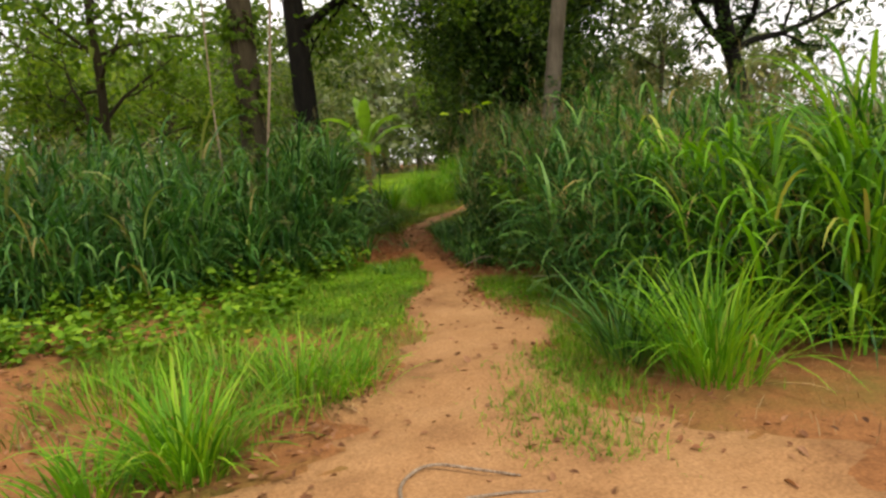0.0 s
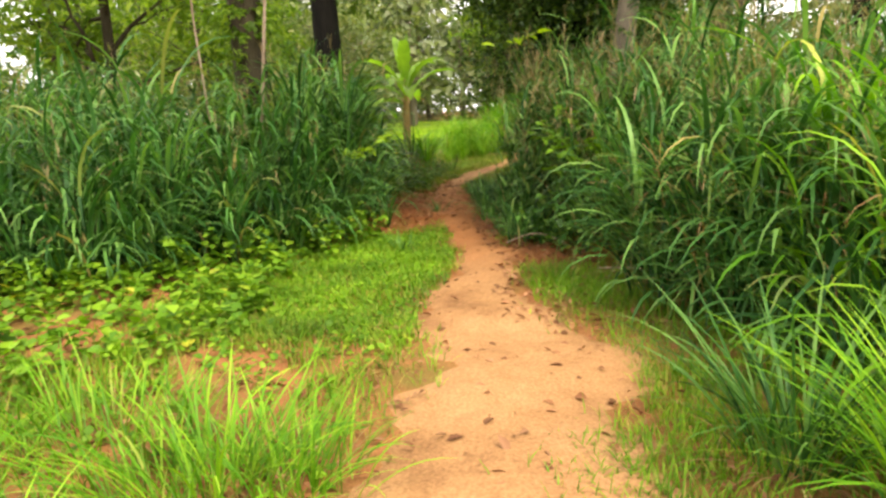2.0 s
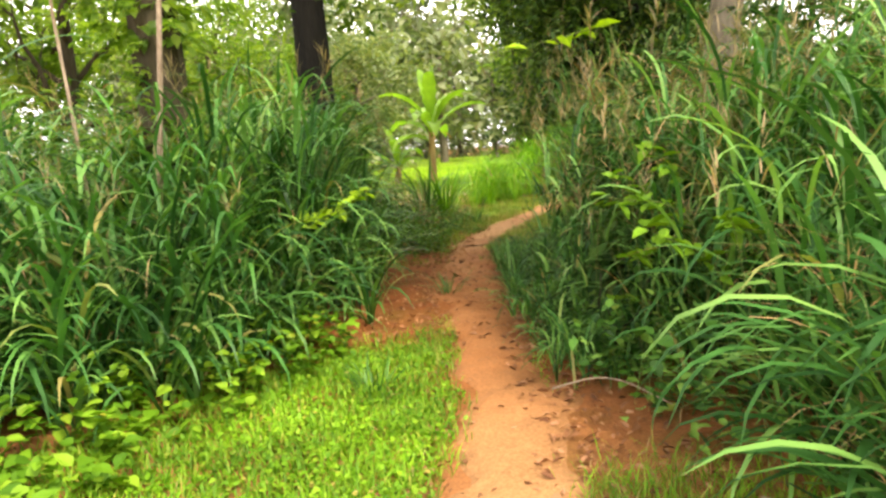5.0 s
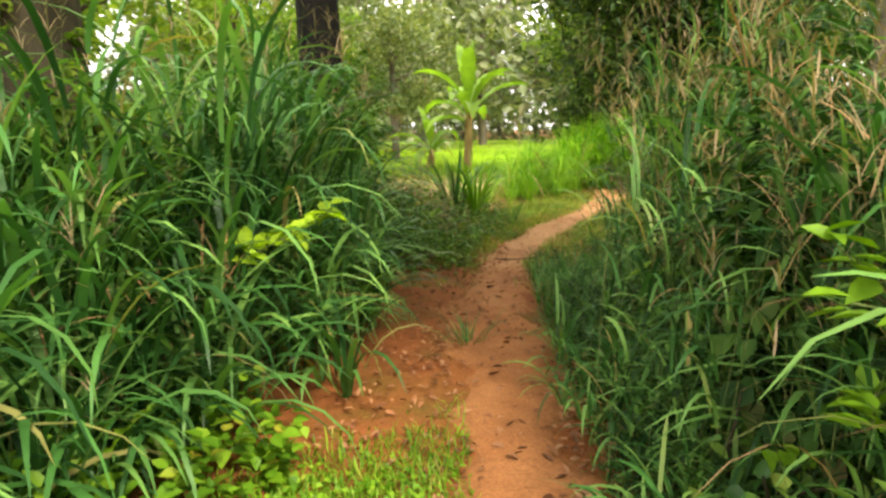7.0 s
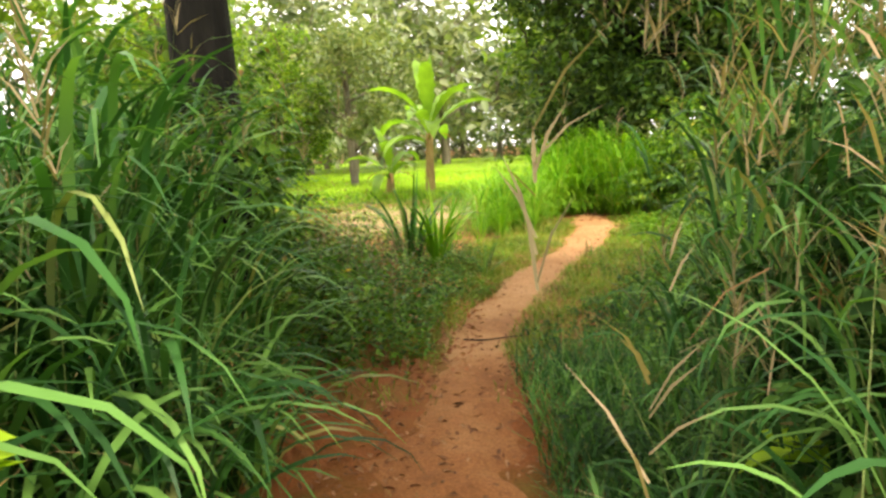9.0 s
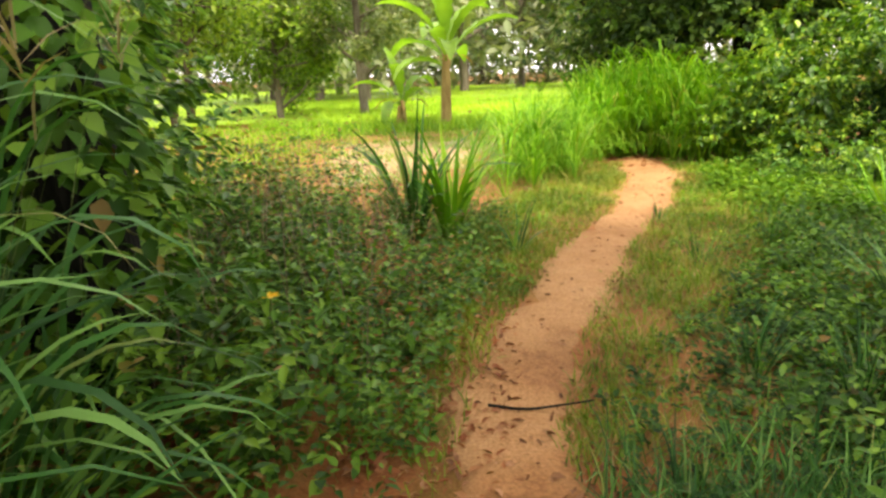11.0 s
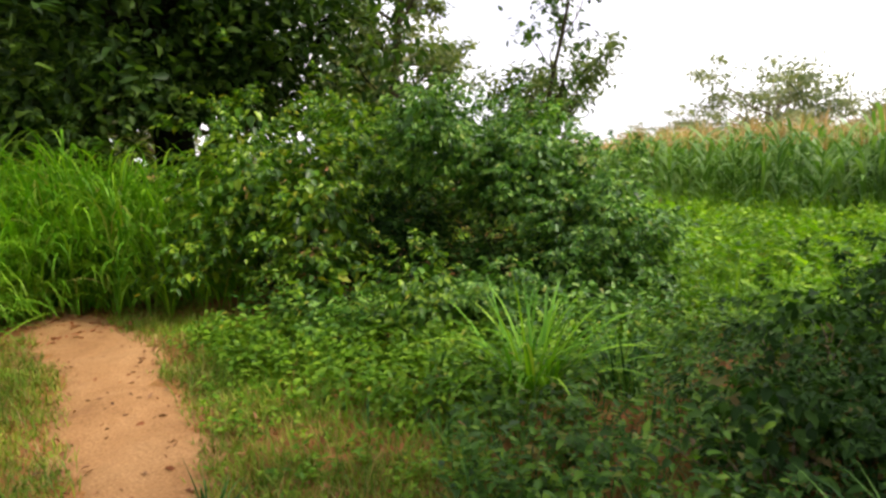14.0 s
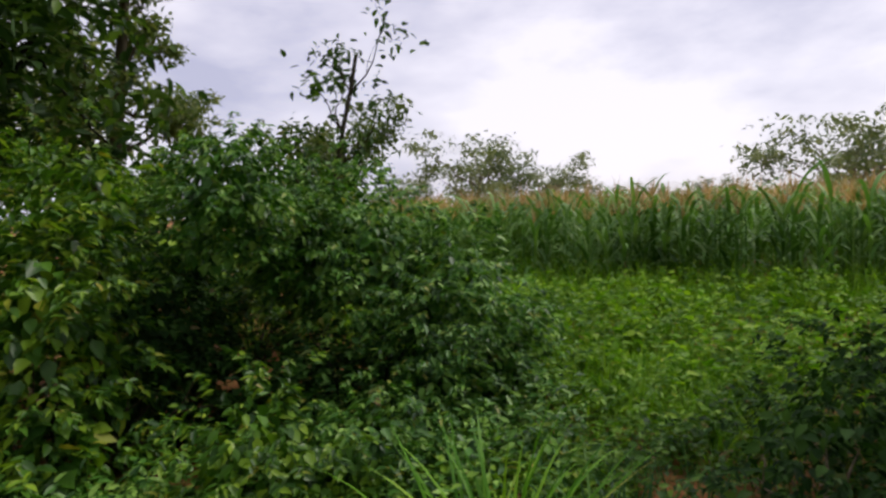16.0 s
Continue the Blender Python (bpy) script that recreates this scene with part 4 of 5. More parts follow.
herbs("weeds", ((3.4, 18.6), (5.4, 18.4), (5.6, 19.8), (4.4, 20.4), (3.6, 20.0)), 520, 0.45, 14, 0.08, M_VINE, "dark leafy weeds at the mound's foot", 0, 0.5)
bush((3.15, 19.9), (0.55, 0.55, 0.7), 3500, 0.075, M_VINE_LIGHT, "small green leafy bush at the mound's foot", ((0, 0, 0, 1.0), (0.3, -0.35, -0.15, 0.7)), 14)
bush((3.75, 19.5), (0.5, 0.5, 0.5), 2500, 0.075, M_VINE, "low dark leafy bush in weeds", ((0, 0, 0, 1.0), (0.5, -0.3, -0.1, 0.8)), 12)
bush((3.4, 23.3), (1.3, 1.0, 2.2), 14000, 0.11, M_VINE_LIGHT, "tall light green shrub below the shade tree", ((0, 0, 0, 0.9), (1.4, 0.2, -0.1, 0.85), (2.6, 0.4, -0.15, 0.8)), 24)
bush((2.9, 26.0), (1.6, 1.1, 1.6), 11000, 0.13, M_TREE_DARK, "dark creeper curtain hung round the shade tree", ((-1.3, 0, 1.3, 0.85), (0, -0.2, 1.7, 1.0), (1.4, -0.2, 1.8, 0.95), (2.5, -0.4, 1.6, 0.8)), 10, name="climbing_creeper")
bush((6.6, 22.6), (1.2, 1.0, 1.8), 10000, 0.11, M_VINE_LIGHT, "light green climbing creeper over scrub", ((0, 0, 0, 0.9), (0.9, 0.3, 0.1, 0.8), (-0.8, 0.3, 0.0, 0.8)), 20)
bush((3.9, 15.4), (0.8, 0.8, 1.2), 6000, 0.08, M_VINE, "dark green leafy bush beside the weeds", ((0, 0, 0, 1.0), (0.8, -0.6, 0.1, 1.0)), 20)
# Deep shade below the tree is put into the next four shrubs' leaf colour.
bush((2.9, 16.2), (0.55, 0.55, 0.42), 4000, 0.06, M_SHADE, "low leafy shrub in shade beside the weeds", ((0, 0, 0, 1.0), (0.6, 0.5, 0.0, 0.9), (0.7, -0.5, 0.15, 1.0)), 14)
bush((3.9, 17.0), (0.7, 0.6, 0.7), 3500, 0.065, M_SHADE, "dark shrub with grey twigs in shade", ((0, 0, 0, 1.0), (0.8, -0.3, 0.1, 1.0)), 30, wood=M_TWIG)
bush((2.75, 16.9), (0.5, 0.5, 0.5), 2800, 0.065, M_SHADE, "shade-dark leafy shrub with grey twigs by the verge", ((0, 0, 0, 1.0), (0.5, -0.5, 0.1, 1.0)), 26, wood=M_TWIG)
bush((4.6, 16.0), (0.8, 0.8, 1.0), 4500, 0.07, M_SHADE, "taller shade-dark shrub at the weedy field's edge", ((0, 0, 0, 1.0), (0.6, -0.9, 0.2, 1.0)), 18)
bush((-1.95, 14.7), (0.45, 0.6, 0.5), 2400, 0.06, M_WEED, "green leafy bush crowding the path", ((0, 0, 0, 1.0), (-0.3, 0.7, -0.1, 0.8)), 14)
bush((-2.6, 14.0), (0.65, 0.7, 1.9), 8500, 0.09, M_WEED, "dark green leafy bush below the black trunk", ((0, 0, 0, 1.0), (-0.9, 0.2, 0.1, 1.0)), 4, wood=M_STEM)
bush((-4.6, 15.4), (1.1, 1.0, 1.5), 6000, 0.10, M_VINE_LIGHT, "green leafy shrub behind the black trunk", ((0, 0, 0, 1.0), (-1.2, 0.5, 0.1, 0.9)), 18)
bush((-3.0, 9.9), (0.8, 0.7, 1.5), 4500, 0.09, M_WEED, "creeper foliage heaped round the brown trunk", ((0, 0, 0.2, 1.0), (-0.9, 0.3, 0.0, 0.9)), 14)
bush((-8.5, 11.5), (3.2, 2.0, 2.4), 12000, 0.12, M_VINE_LIGHT, "broad yellow-green scrub behind the grass bank", ((0, 0, 0, 0.8), (1.5, 1.5, 0.2, 0.7), (-2.5, 0.6, 0.1, 0.9)), 20)
# Five shrubs coloured dark in place of the shade under the right-hand grass.
bush((1.9, 9.4), (0.9, 1.2, 1.9), 7000, 0.085, M_SHADE, "shade-dark leafy shrub standing in the grass bank", ((0, 0, 0, 0.9), (0.8, 1.6, 0.1, 1.0)), 18)
bush((1.3, 10.1), (0.6, 0.8, 1.15), 4500, 0.085, M_SHADE, "shade-dark broad-leaved shrub beside the path", ((0, 0, 0, 1.0), (0.2, 0.9, -0.1, 0.8)), 12)
bush((1.15, 10.9), (0.45, 0.7, 0.8), 3500, 0.075, M_SHADE, "low shade-dark shrub beneath the hanging grass", ((0, 0, 0, 1.0), (0.0, 0.8, 0.0, 0.9), (0.05, -0.8, -0.1, 0.8)), 10)
bush((0.85, 9.5), (0.42, 0.7, 1.35), 7000, 0.085, M_SHADE, "shade-dark leafy shrub inside the overhanging grass", ((0, 0, 0, 1.0), (0.05, 1.2, 0.05, 1.0), (0.1, 2.3, 0.05, 1.0)), 12)
bush((1.45, 11.6), (0.6, 0.8, 1.15), 4500, 0.08, M_SHADE, "shade-dark shrub under drooping grass", ((0, 0, 0, 1.0), (0.3, 0.8, 0.1, 0.9)), 12)
bush((-2.95, 10.05), (0.5, 0.5, 0.9), 4200, 0.10, M_TREE, "creeper climbing up the brown trunk", ((0, 0, 1.0, 1.0), (0.05, 0, 2.2, 0.85), (-0.05, 0, 3.3, 0.8)), 8, name="climbing_creeper")
bush((-2.5, 15.9), (0.5, 0.6, 0.6), 1600, 0.06, M_WEED, "leafy weed bush beside the path", ((0, 0, 0, 1.0), (-0.5, 0.6, 0.0, 0.8)), 12)
bush((-3.0, 17.0), (0.6, 0.6, 0.7), 1800, 0.065, M_WEED, "leafy weed bush with dry stems", ((0, 0, 0, 1.0), (-0.7, 0.4, 0.1, 0.9)), 12)
bush((-3.45, 15.3), (0.8, 0.9, 2.0), 7000, 0.12, M_VINE, "tall leafy shrub among the weeds", ((0, 0, 0, 1.0), (-1.2, 0.6, 0.2, 1.0)), 14)
bush((1.6, 12.6), (0.9, 0.8, 1.3), 5000, 0.08, M_VINE, "dark shrub overgrown with dry grass", ((0, 0, 0, 1.0), (1.2, 0.1, 0.3, 1.0)), 14)
bush((5.2, 10.5), (2.0, 2.2, 2.1), 7000, 0.11, M_TREE, "tall leafy shrubbery behind the grass bank", ((0, 0, 0, 0.9), (1.6, -1.6, -0.1, 0.8), (-1.0, 1.5, 0.1, 0.7)), 18)


# ---- leaf sprigs that stick out of the banks ----
LEAF = one_leaf()
LEAF.materials.append(M_SPRIG)
GREEN_LEAF = one_leaf()
GREEN_LEAF.materials.append(M_CREEPER)


def sprig(place, way, length, n, size, label, mesh=None):
    reseed(place[0], place[1])
    t = thing("leaf_sprig", place, label, "plant", "leaf sprigs at the path")
    l, _ = limb((0, 0, 0), way, length, 0.006, 6, 0.25, 0.4)
    foot = 0.35 if place[0] > 0 else -0.35
    part("stem", tubes([l, [(foot, 0.1, -place[2] - 0.05, 0.012), (foot * 0.8, 0.05, -place[2] * 0.5, 0.010), (0, 0, 0, 0.006)]], 5), M_STEM, t)
    for k in range(n):
        q = l[1 + k % 6]
        ob = new("leaf", mesh or LEAF)
        s = size * rng.uniform(0.7, 1.25)
        ob.matrix_basis = pose(*(q[c] + rng.normal(0, 0.012) for c in range(3)), rng.normal(0, 20), rng.normal(0, 20), rng.uniform(0, 360)) @ Matrix.Scale(s, 4)
        ob.parent = t
    return t


sprig((-1.85, 10.0, 0.92), (0.95, -0.05, 0.25), 0.62, 26, 0.13, "bright yellow-green leaf sprig standing out of grass")
sprig((-1.75, 9.75, 0.9), (0.95, -0.25, 0.15), 0.7, 18, 0.095, "thin bright green leaf sprig in the grass bank")
sprig((1.05, 8.7, 0.9), (-0.6, -0.3, 0.6), 0.6, 26, 0.11, "broad bright green leaf sprig over the path side", GREEN_LEAF)
sprig((1.15, 8.3, 0.7), (-0.6, -0.4, 0.5), 0.7, 26, 0.11, "broad bright green leaf sprig in tall grass", GREEN_LEAF)
for sx, sy, sz in ((0.95, 8.45, 1.05), (1.1, 8.9, 1.2), (1.2, 8.1, 1.0), (0.9, 8.9, 0.75)):
    sprig((sx, sy, sz), (-0.7, -0.5, 0.25), 0.5, 16, 0.11, "broad bright green leaf sprig among drooping grass", GREEN_LEAF)
sprig((1.0, 9.2, 0.3), (-0.7, -0.2, 0.4), 0.5, 18, 0.10, "low broad-leaved green sprig beside the path", GREEN_LEAF)
sprig((0.75, 9.9, 2.35), (-0.9, -0.3, -0.35), 0.6, 7, 0.16, "large bright leaf hanging over the path")
sprig((0.95, 11.6, 0.5), (-0.6, -0.6, 0.2), 0.6, 6, 0.20, "large broad green leaf beside the path")


# ---- trees ----
tree("tree", (-2.93, 14.4, -0.05), 9.5, 0.31, 10, 3.6, 11000, 0.18, (M_BARK_DARK, M_TREE), "tall tree with a black bare trunk", (0.0, 0), low=0.55, sway=0.02)
tree("tree", (-2.95, 10.1, 0), 10.0, 0.24, 10, 3.2, 9000, 0.17, (M_BARK, M_TREE), "tree with brown trunk wrapped in creepers", (0.0, 0.0), low=0.62, sway=0.02)
tree("shade_tree", (3.8, 26.8, -0.05), 10.5, 0.36, 32, 3.6, 72000, 0.22, (M_BARK_DARK, M_TREE_DARK), "large dark green shade tree with drooping limbs", (0.0, 0), low=0.2, droop=0.0, clump=1.05)
tree("tree", (1.62, 11.2, 0), 9.5, 0.17, 12, 3.4, 20000, 0.18, (M_BARK_PALE, M_TREE), "tree with a pale leaning trunk", (0.125, 0.02), low=0.62, sway=0.02)
tree("tree", (9.3, 28.0, -0.05), 6.5, 0.16, 14, 1.5, 9000, 0.17, (M_BARK, M_TREE_LIGHT), "pale green tree with drooping foliage", low=0.3, droop=0.2)
tree("sapling", (7.6, 22.3, 0), 4.0, 0.05, 12, 1.0, 900, 0.14, (M_BARK, M_TREE_DARK), "slender young tree with upright wispy branches", (0.05, 0), low=0.3)
tree("tree", (8.9, 23.0, 0), 2.9, 0.07, 11, 1.15, 5500, 0.12, (M_BARK, M_TREE_LIGHT), "small pale green leafy tree behind scrub", (0, 0), low=0.25)
tree("tree", (6.3, 12.4, 0), 6.8, 0.2, 14, 3.3, 15000, 0.16, (M_BARK_DARK, M_TREE_DARK), "dark leafy tree at the weedy field's edge", (-0.05, 0.05), low=0.5)
lt = tree("tree", (-9.0, 17.0, 0), 6.5, 0.16, 12, 3.2, 3000, 0.27, (M_BARK, M_TREE), "leafy green tree behind the grass bank", group="trees behind the bank")
copy_thing(lt, pose(-13.5, 13.5, 0, 0, 0, 70))
copy_thing(lt, pose(-15.0, 24.0, 0, 0, 0, 160) @ Matrix.Scale(1.15, 4))
copy_thing(lt, pose(-12.5, 31.0, -0.2, 0, 0, 250) @ Matrix.Scale(1.05, 4))
copy_thing(lt, pose(0.9, 31.5, -0.2, 0, 0, 310) @ Matrix.Scale(1.25, 4))
copy_thing(lt, pose(-17.5, 40.5, -0.2, 0, 0, 20) @ Matrix.Scale(1.4, 4))
tree("tree", (-14.0, 43.0, -0.5), 7.0, 0.2, 16, 3.4, 8500, 0.3, (M_BARK_PALE, M_TREE), "olive green tree with low foliage by the rice", low=0.12)
tree("tree", (-9.5, 43.0, -0.5), 8.0, 0.25, 11, 3.4, 7500, 0.3, (M_BARK_PALE, M_TREE_LIGHT), "round pale green tree beside the rice field", low=0.35)
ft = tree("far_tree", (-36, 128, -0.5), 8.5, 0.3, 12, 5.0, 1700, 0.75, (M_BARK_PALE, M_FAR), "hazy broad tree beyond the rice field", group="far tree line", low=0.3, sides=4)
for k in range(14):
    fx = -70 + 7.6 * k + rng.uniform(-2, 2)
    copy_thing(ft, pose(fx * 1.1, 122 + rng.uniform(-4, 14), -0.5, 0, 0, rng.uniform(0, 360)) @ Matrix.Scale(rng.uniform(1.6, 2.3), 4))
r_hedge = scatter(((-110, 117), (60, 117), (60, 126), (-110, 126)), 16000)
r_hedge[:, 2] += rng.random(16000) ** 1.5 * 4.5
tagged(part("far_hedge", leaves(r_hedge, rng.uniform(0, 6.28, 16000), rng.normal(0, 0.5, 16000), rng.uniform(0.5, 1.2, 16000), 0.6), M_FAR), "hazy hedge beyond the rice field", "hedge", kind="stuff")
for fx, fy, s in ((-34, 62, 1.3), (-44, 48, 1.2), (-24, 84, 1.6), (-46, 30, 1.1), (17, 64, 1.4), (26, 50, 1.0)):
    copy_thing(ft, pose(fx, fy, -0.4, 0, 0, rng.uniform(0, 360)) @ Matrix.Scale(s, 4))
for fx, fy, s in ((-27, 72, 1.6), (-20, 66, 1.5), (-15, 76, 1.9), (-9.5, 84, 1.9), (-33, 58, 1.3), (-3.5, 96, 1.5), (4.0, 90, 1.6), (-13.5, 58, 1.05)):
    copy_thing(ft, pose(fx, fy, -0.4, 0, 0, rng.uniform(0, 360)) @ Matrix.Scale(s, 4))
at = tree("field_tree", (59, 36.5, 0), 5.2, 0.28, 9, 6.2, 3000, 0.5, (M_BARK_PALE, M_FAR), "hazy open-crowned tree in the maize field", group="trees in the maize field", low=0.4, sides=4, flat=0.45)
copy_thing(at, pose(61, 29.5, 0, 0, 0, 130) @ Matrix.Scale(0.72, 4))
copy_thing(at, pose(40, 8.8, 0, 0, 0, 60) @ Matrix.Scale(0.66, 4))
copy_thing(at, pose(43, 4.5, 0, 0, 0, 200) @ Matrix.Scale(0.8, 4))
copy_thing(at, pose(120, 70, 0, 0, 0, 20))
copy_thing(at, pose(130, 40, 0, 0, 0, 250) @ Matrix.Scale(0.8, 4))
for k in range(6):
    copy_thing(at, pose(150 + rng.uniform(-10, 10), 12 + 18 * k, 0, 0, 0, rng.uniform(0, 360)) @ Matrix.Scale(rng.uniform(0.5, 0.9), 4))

liana = thing("liana", (-2.55, 9.3, 0), "pale bare liana stem leaning on the trunk", "vine")
part("stem", tubes([[(-0.25, 0, 0, 0.024), (-0.12, 0.05, 1.0, 0.022), (0.02, 0.05, 2.0, 0.02), (0.16, 0.02, 3.0, 0.018), (0.28, 0.05, 4.2, 0.016), (0.34, 0.05, 5.6, 0.012)],
                    [(-0.75, 0.1, 0, 0.014), (-0.7, 0.1, 1.2, 0.013), (-0.74, 0.05, 2.6, 0.012), (-0.7, 0.0, 4.5, 0.010)]], 6), M_TWIG, liana, smooth_shade=True)


# ---- banana plants ----
def banana(place, stem_h, n, blade, label):
    x, y = place
    reseed(x, y)
    t = thing("banana_plant", (x, y, float(height(x, y))), label, "banana plant", "banana plants by the rice field")
    part("stem", tubes([[(0, 0, -0.1, 0.23), (0.02, 0, stem_h * 0.3, 0.2), (0.05, 0.02, stem_h * 0.7, 0.16), (0.06, 0.02, stem_h, 0.10)]], 10), M_BARK_BANANA, t, "brown and yellow sheathed stem", True)
    for k in range(n):
        a = k * 2.4 + rng.uniform(-0.3, 0.3)
        L, lean, curl = blade * rng.uniform(0.8, 1.1), 0.04 + 1.25 * (k / n) * rng.uniform(0.75, 1.1), 0.1 + rng.uniform(1.0, 2.2) * min(1.0, k / 3)
        segs = 14
        s = np.linspace(0, 1, segs + 1)
        th = lean + curl * s ** 1.5
        r = np.concatenate([[0], np.cumsum(np.sin((th[1:] + th[:-1]) / 2) * L / segs)])
        z = np.concatenate([[0], np.cumsum(np.cos((th[1:] + th[:-1]) / 2) * L / segs)]) + stem_h * (1.0 - 0.3 * k / n)
        w = 0.105 * blade * np.clip(np.sin(math.pi * np.clip((s - 0.12) / 0.88, 0, 1)) ** 0.55, 0.08, 1) * (1 + 0.15 * np.sin(s * 40))
        ca, sa = math.cos(a), math.sin(a)
        mid = np.column_stack([r * ca + 0.06, r * sa + 0.02, z])
        side = np.array([-sa, ca, 0])
        dip = np.array([0, 0, 1.0])
        V = np.concatenate([mid - side * w[:, None] + dip * 0.5 * w[:, None], mid, mid + side * w[:, None] + dip * 0.5 * w[:, None]])
        m = segs + 1
        i = np.arange(segs)
        F = np.concatenate([np.stack([i, i + 1, m + i + 1, m + i], 1), np.stack([m + i, m + i + 1, 2 * m + i + 1, 2 * m + i], 1)])
        part("leaf", (V, F), M_BANANA, t)
    for a in (0.6, 2.9, 5.0):
        part("dead_leaf", blades(np.array([[0.04, 0.0, stem_h * 0.8]]), 1.4, a, 0.9, 2.0, 0.22, 6), M_DRY, t, "brown withered leaf hanging down the stem")
    return t


banana((-4.25, 35.5), 3.0, 13, 3.1, "tall banana plant with broad bright green leaves")
banana((-6.1, 36.0), 1.1, 8, 2.3, "small banana plant with yellowish green leaves")

# ---- rice and maize ----
r_rice = np.concatenate([scatter(((-9, 37), (3, 36), (8, 60), (-22, 60)), 26000), scatter(((-60, 40), (-9, 37), (-22, 60), (8, 60), (14, 116), (-95, 116), (-75, 60)), 16000)])
tagged(part("rice_field", blades(r_rice, rng.uniform(0.4, 0.65, len(r_rice)), rng.uniform(0, 6.28, len(r_rice)), rng.uniform(0.05, 0.4, len(r_rice)), rng.uniform(0.2, 0.8, len(r_rice)),
                                 rng.uniform(0.03, 0.07, len(r_rice)), 2), M_PADDY), "luminous yellow-green young rice field", "rice field", kind="stuff")
tagged(part("rice_sheet", sheet(np.linspace(-95, 14, 50), np.linspace(38.5, 116, 40), lambda X, Y: height(X, Y) + 0.22 + 0.03 * np.sin(X * 3) * np.sin(Y * 2)), M_PADDY), "close yellow-green rice growth", "rice field", kind="stuff")


def maize(poly, n, m=10):
    reseed(poly[0][0], poly[0][1], n)
    r = scatter(poly, n)
    H = rng.uniform(1.5, 2.0, n)
    k = np.repeat(np.arange(n), m)
    N = len(k)
    z = np.tile(np.linspace(0.1, 0.88, m), n) * H[k]
    az = np.tile(np.arange(m) * math.pi, n) + rng.uniform(0, 6.28, n)[k] + rng.normal(0, 0.3, N)
    b = r[k] + np.column_stack([np.zeros((N, 2)), z])
    field = tagged(part("maize_field", joined(blades(b, rng.uniform(0.65, 1.1, N), az, rng.uniform(0.3, 0.7, N), rng.uniform(1.0, 2.2, N), rng.uniform(0.07, 0.115, N), 4),
                                              blades(r, H, 0.0, 0.0, 0.03, 0.035, 3)), M_CORN), "field of green maize plants with tan tassels", "maize", kind="stuff")
    q = np.repeat(np.arange(n), 9)
    tip = r[q] + np.column_stack([np.zeros((len(q), 2)), H[q] * 0.97])
    part("tassels", blades(tip, rng.uniform(0.28, 0.48, len(q)), rng.uniform(0, 6.28, len(q)), rng.uniform(0.05, 0.6, len(q)), 0.3, 0.04, 1), M_TASSEL, field, "tan feathery maize tassels")


maize(((11.0, 9.0), (16.0, 6.0), (26.0, 4.0), (30.0, 26.0), (18.0, 28.0), (12.5, 22.0)), 2300)
maize(((26.0, 4.0), (60.0, -8.0), (75.0, 60.0), (30.0, 40.0), (18.0, 28.0), (30.0, 26.0)), 1600, 6)

# ---- a flower, clods and stones ----
def flower(x, y, tall):
    reseed(x, y)
    t = thing("flower", (x, y, float(height(x, y))), "small yellow flower on a thin green stem", "flower")
    part("stem", tubes([[(0, 0, -0.03, 0.006), (0.02, 0, tall * 0.5, 0.005), (0.03, -0.02, tall, 0.004)]], 5), M_STEM, t)
    for k in range(6):
        part("petal", leaves(np.array([[0.03, -0.02, tall]]), k * 1.05, 0.35, 0.05, 0.035, 0.2), M_PETAL, t)
    return t


flower(-1.75, 14.0, 0.75)


def clod(x, y, r, label, mat):
    reseed(x, y)
    bm = bmesh.new()
    bmesh.ops.create_icosphere(bm, subdivisions=2, radius=r)
    for v in bm.verts:
        v.co *= 1 + 0.5 * noise.noise(v.co * (1.2 / r) + Vector((x * 9, y * 9, 0)))
        v.co.z *= 0.6
    me = bpy.data.meshes.new("clod")
    bm.to_mesh(me)
    bm.free()
    me.materials.append(mat)
    ob = new("clod", me)
    ob.location = (x, y, float(height(x, y)) + 0.022 + r * 0.1)
    return tagged(ob, label, "clod", "clods on the path")


clod(0.98, 3.3, 0.028, "small pale stone on orange soil", M_SAND)
clod(-0.81, 20.55, 0.08, "large dark brown clod at the grass stand", M_CLOD)
clod(-0.3, 5.9, 0.03, "dark brown earth clod on the path", M_CLOD)
for cx, cy, cr in ((0.35, 5.2, 0.02), (0.5, 5.86, 0.022), (0.27, 7.05, 0.02), (0.1, 4.7, 0.016), (0.62, 4.9, 0.02), (-0.25, 7.7, 0.016), (-0.75, 12.1, 0.022), (-0.45, 11.5, 0.018), (-0.9, 11.0, 0.025),
                   (0.37, 18.9, 0.022), (1.35, 21.1, 0.025), (0.1, 18.2, 0.018), (-0.3, 17.0, 0.016), (0.75, 20.2, 0.02)):
    clod(cx, cy, cr, "small dark earth clod on trodden soil", M_CLOD)

# ---- litter and twigs ----
def litter(poly, n, size, label, mat):
    r = scatter(poly, n)
    r[:, 2] += 0.03
    s = size * rng.uniform(0.5, 1.5, n)
    tagged(part("fallen_leaves", leaves(r, rng.uniform(0, 6.28, n), rng.normal(0.1, 0.25, n), s, s * rng.uniform(0.3, 0.6, n), 0.4, rng.normal(0, 0.4, n)), mat), label, "fallen leaves", kind="stuff")


litter(((-1.6, 2.0), (2.2, 2.0), (1.2, 6.0), (0.6, 8.4), (-0.6, 8.4), (-1.0, 5.0)), 300, 0.06, "brown fallen leaves on orange soil", M_LITTER)
litter(((0.1, 6.0), (1.2, 6.0), (0.7, 12.6), (-0.2, 12.6), (-0.1, 9.0)), 900, 0.06, "brown leaf litter along the path edge", M_LITTER)
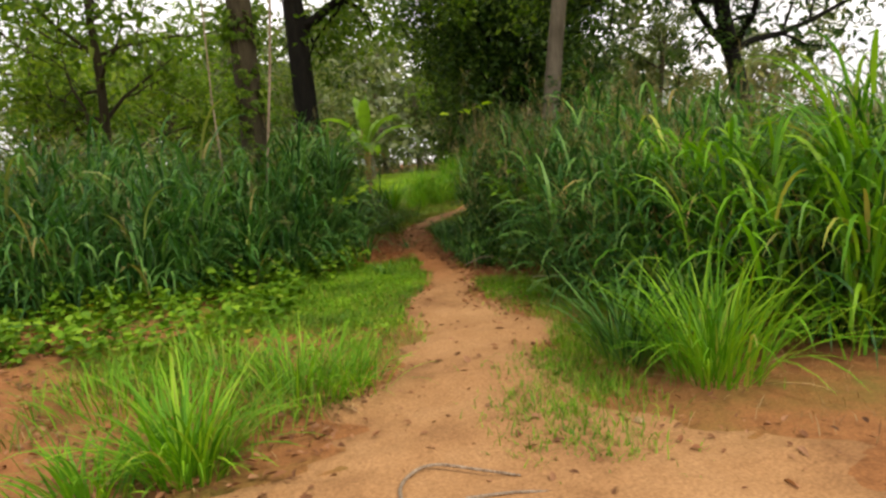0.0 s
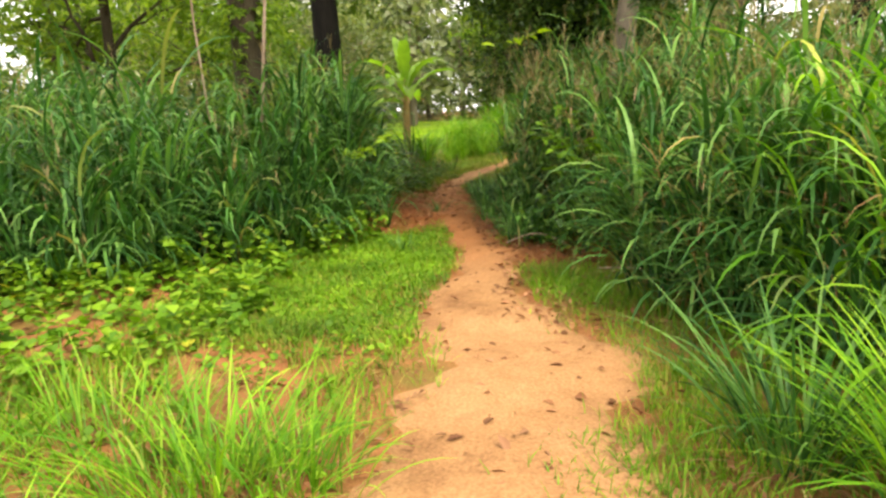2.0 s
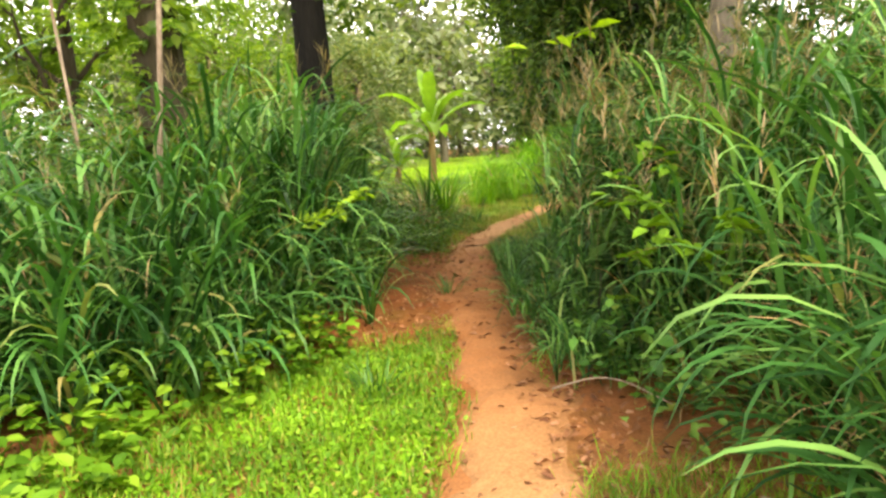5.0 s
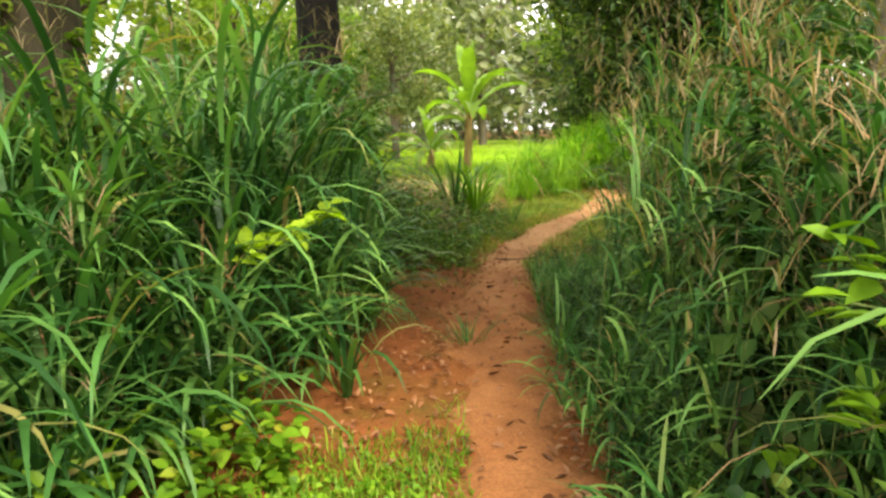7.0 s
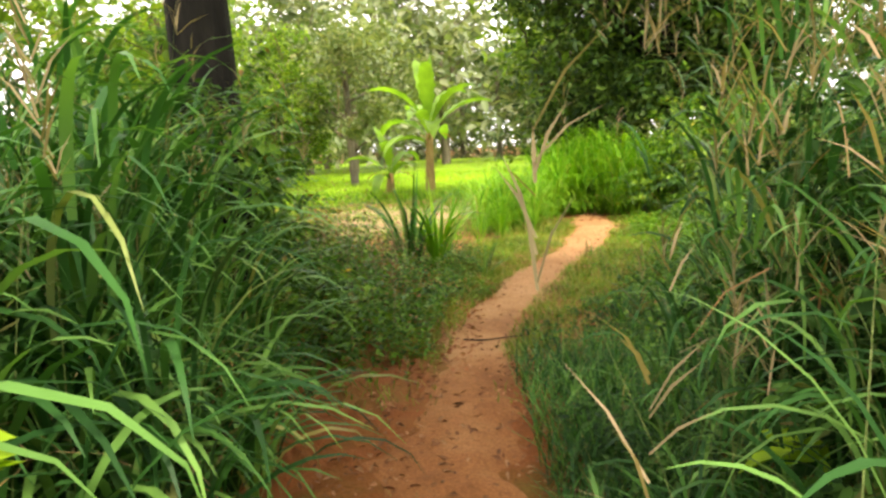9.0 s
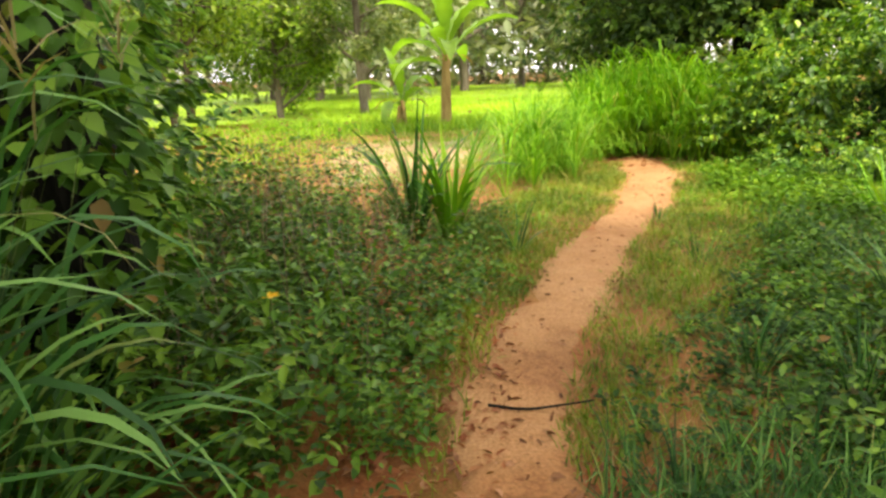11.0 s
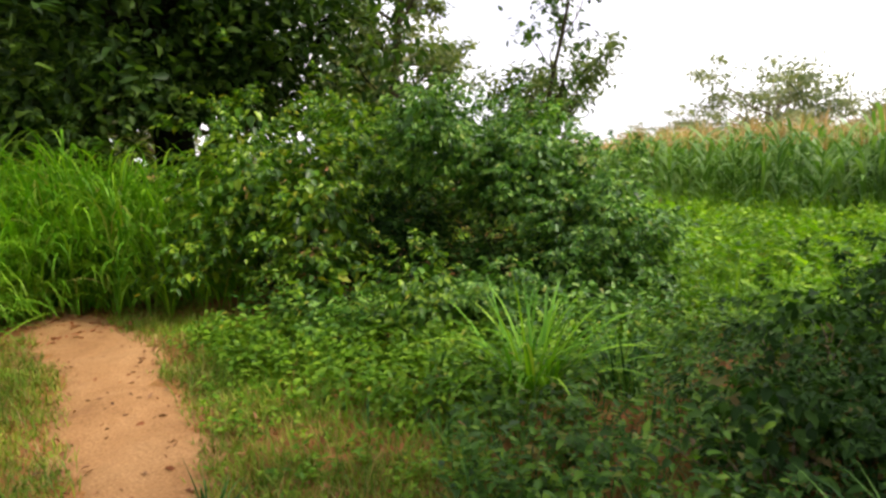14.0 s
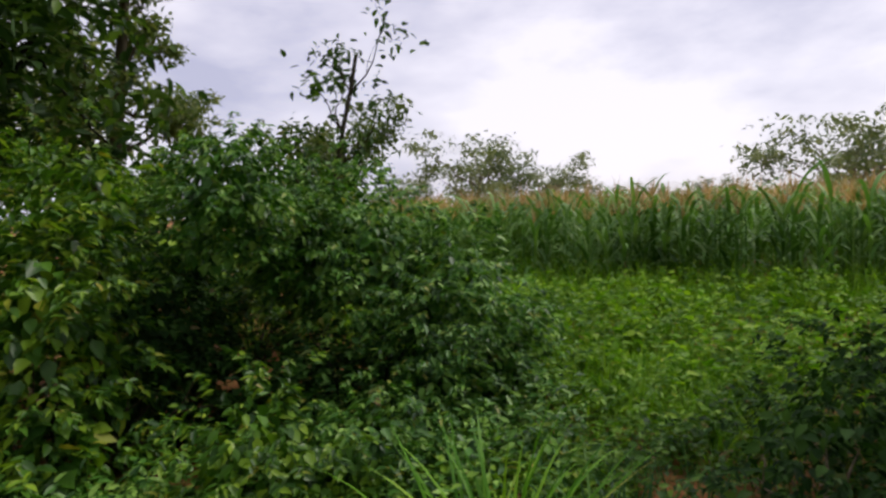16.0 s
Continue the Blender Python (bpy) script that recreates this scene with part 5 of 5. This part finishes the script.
litter(((-1.4, 9.6), (0.4, 9.6), (-0.1, 14.0), (-1.5, 14.0)), 900, 0.05, "brown fallen leaves on reddish soil", M_LITTER)
litter(((-1.6, 14.0), (1.4, 14.0), (2.2, 22.0), (-1.0, 22.0)), 900, 0.045, "brown fallen leaves on the verge", M_LITTER)
litter(((-0.75, 13.6), (-1.5, 13.6), (-1.4, 17.4), (-0.7, 17.0)), 700, 0.05, "rust-brown fallen leaves beside the path", M_RUST)
litter(((0.2, 15.0), (1.6, 15.4), (2.0, 21.6), (1.0, 21.8)), 160, 0.06, "rust-brown fallen leaves in trampled grass", M_RUST)
litter(((0.4, 22.6), (2.2, 22.4), (2.2, 24.0), (0.5, 24.2)), 320, 0.06, "rust-brown litter where the path ends", M_RUST)
litter(((-4.0, 2.4), (-0.6, 2.4), (-0.8, 5.0), (-4.5, 6.4)), 1800, 0.055, "brown leaf litter on bare soil", M_LITTER)


reseed(3, 11)
edge_y = rng.uniform(2.6, 22.5, 2400)
edge_x = path_x(edge_y) + rng.choice([-1, 1], 2400) * path_w(edge_y) * rng.normal(1.3, 0.3, 2400)
edge_r = np.column_stack([edge_x, edge_y, height(edge_x, edge_y) + 0.028])
edge_s = rng.uniform(0.02, 0.055, 2400)
tagged(part("path_litter", leaves(edge_r, rng.uniform(0, 6.28, 2400), rng.normal(0.1, 0.3, 2400), edge_s, edge_s * rng.uniform(0.25, 0.6, 2400), 0.4, rng.normal(0, 0.5, 2400)), M_LITTER), "brown leaf bits along both path edges", "fallen leaves", kind="stuff")


def twig(points, label, r=0.010, mat=M_TWIG):
    x, y = points[0][:2]
    t = thing("twig", (x, y, float(height(x, y)) + 0.035), label, "twig", "twigs on the path")
    p = np.array(points) - (x, y, 0)
    for _ in range(3):
        p = np.concatenate([p[:1], np.stack([p[:-1] * 0.75 + p[1:] * 0.25, p[:-1] * 0.25 + p[1:] * 0.75], 1).reshape(-1, 3), p[-1:]])
    line = [(*q, r * (1 - 0.5 * k / len(p))) for k, q in enumerate(p)]
    part("stick", tubes([line], 5), mat, t, smooth_shade=True)


twig(((-0.28, 2.55, 0), (-0.31, 2.75, 0.0), (-0.18, 2.9, 0.02), (0.05, 2.82, 0.01), (0.26, 2.75, 0.0)), "pale crooked dead twig on orange soil", 0.011)
twig(((0.0, 2.6, 0), (0.25, 2.62, 0.01), (0.5, 2.58, 0)), "short pale dead twig on soil")
twig(((-0.86, 14.45, 0), (-0.68, 14.42, 0.0), (-0.52, 14.46, 0.01), (-0.34, 14.55, 0.0)), "dark dead twig across the path", 0.009, M_BARK_DARK)
twig(((0.95, 7.3, 0.05), (1.3, 7.0, 0.12), (1.9, 6.4, 0.05)), "long pale dead stalk beside the bank", 0.008)
twig(((0.2, 8.4, 0.05), (0.5, 8.25, 0.2), (0.8, 8.1, 0.08)), "bent pale dead stalk at the path edge", 0.007)
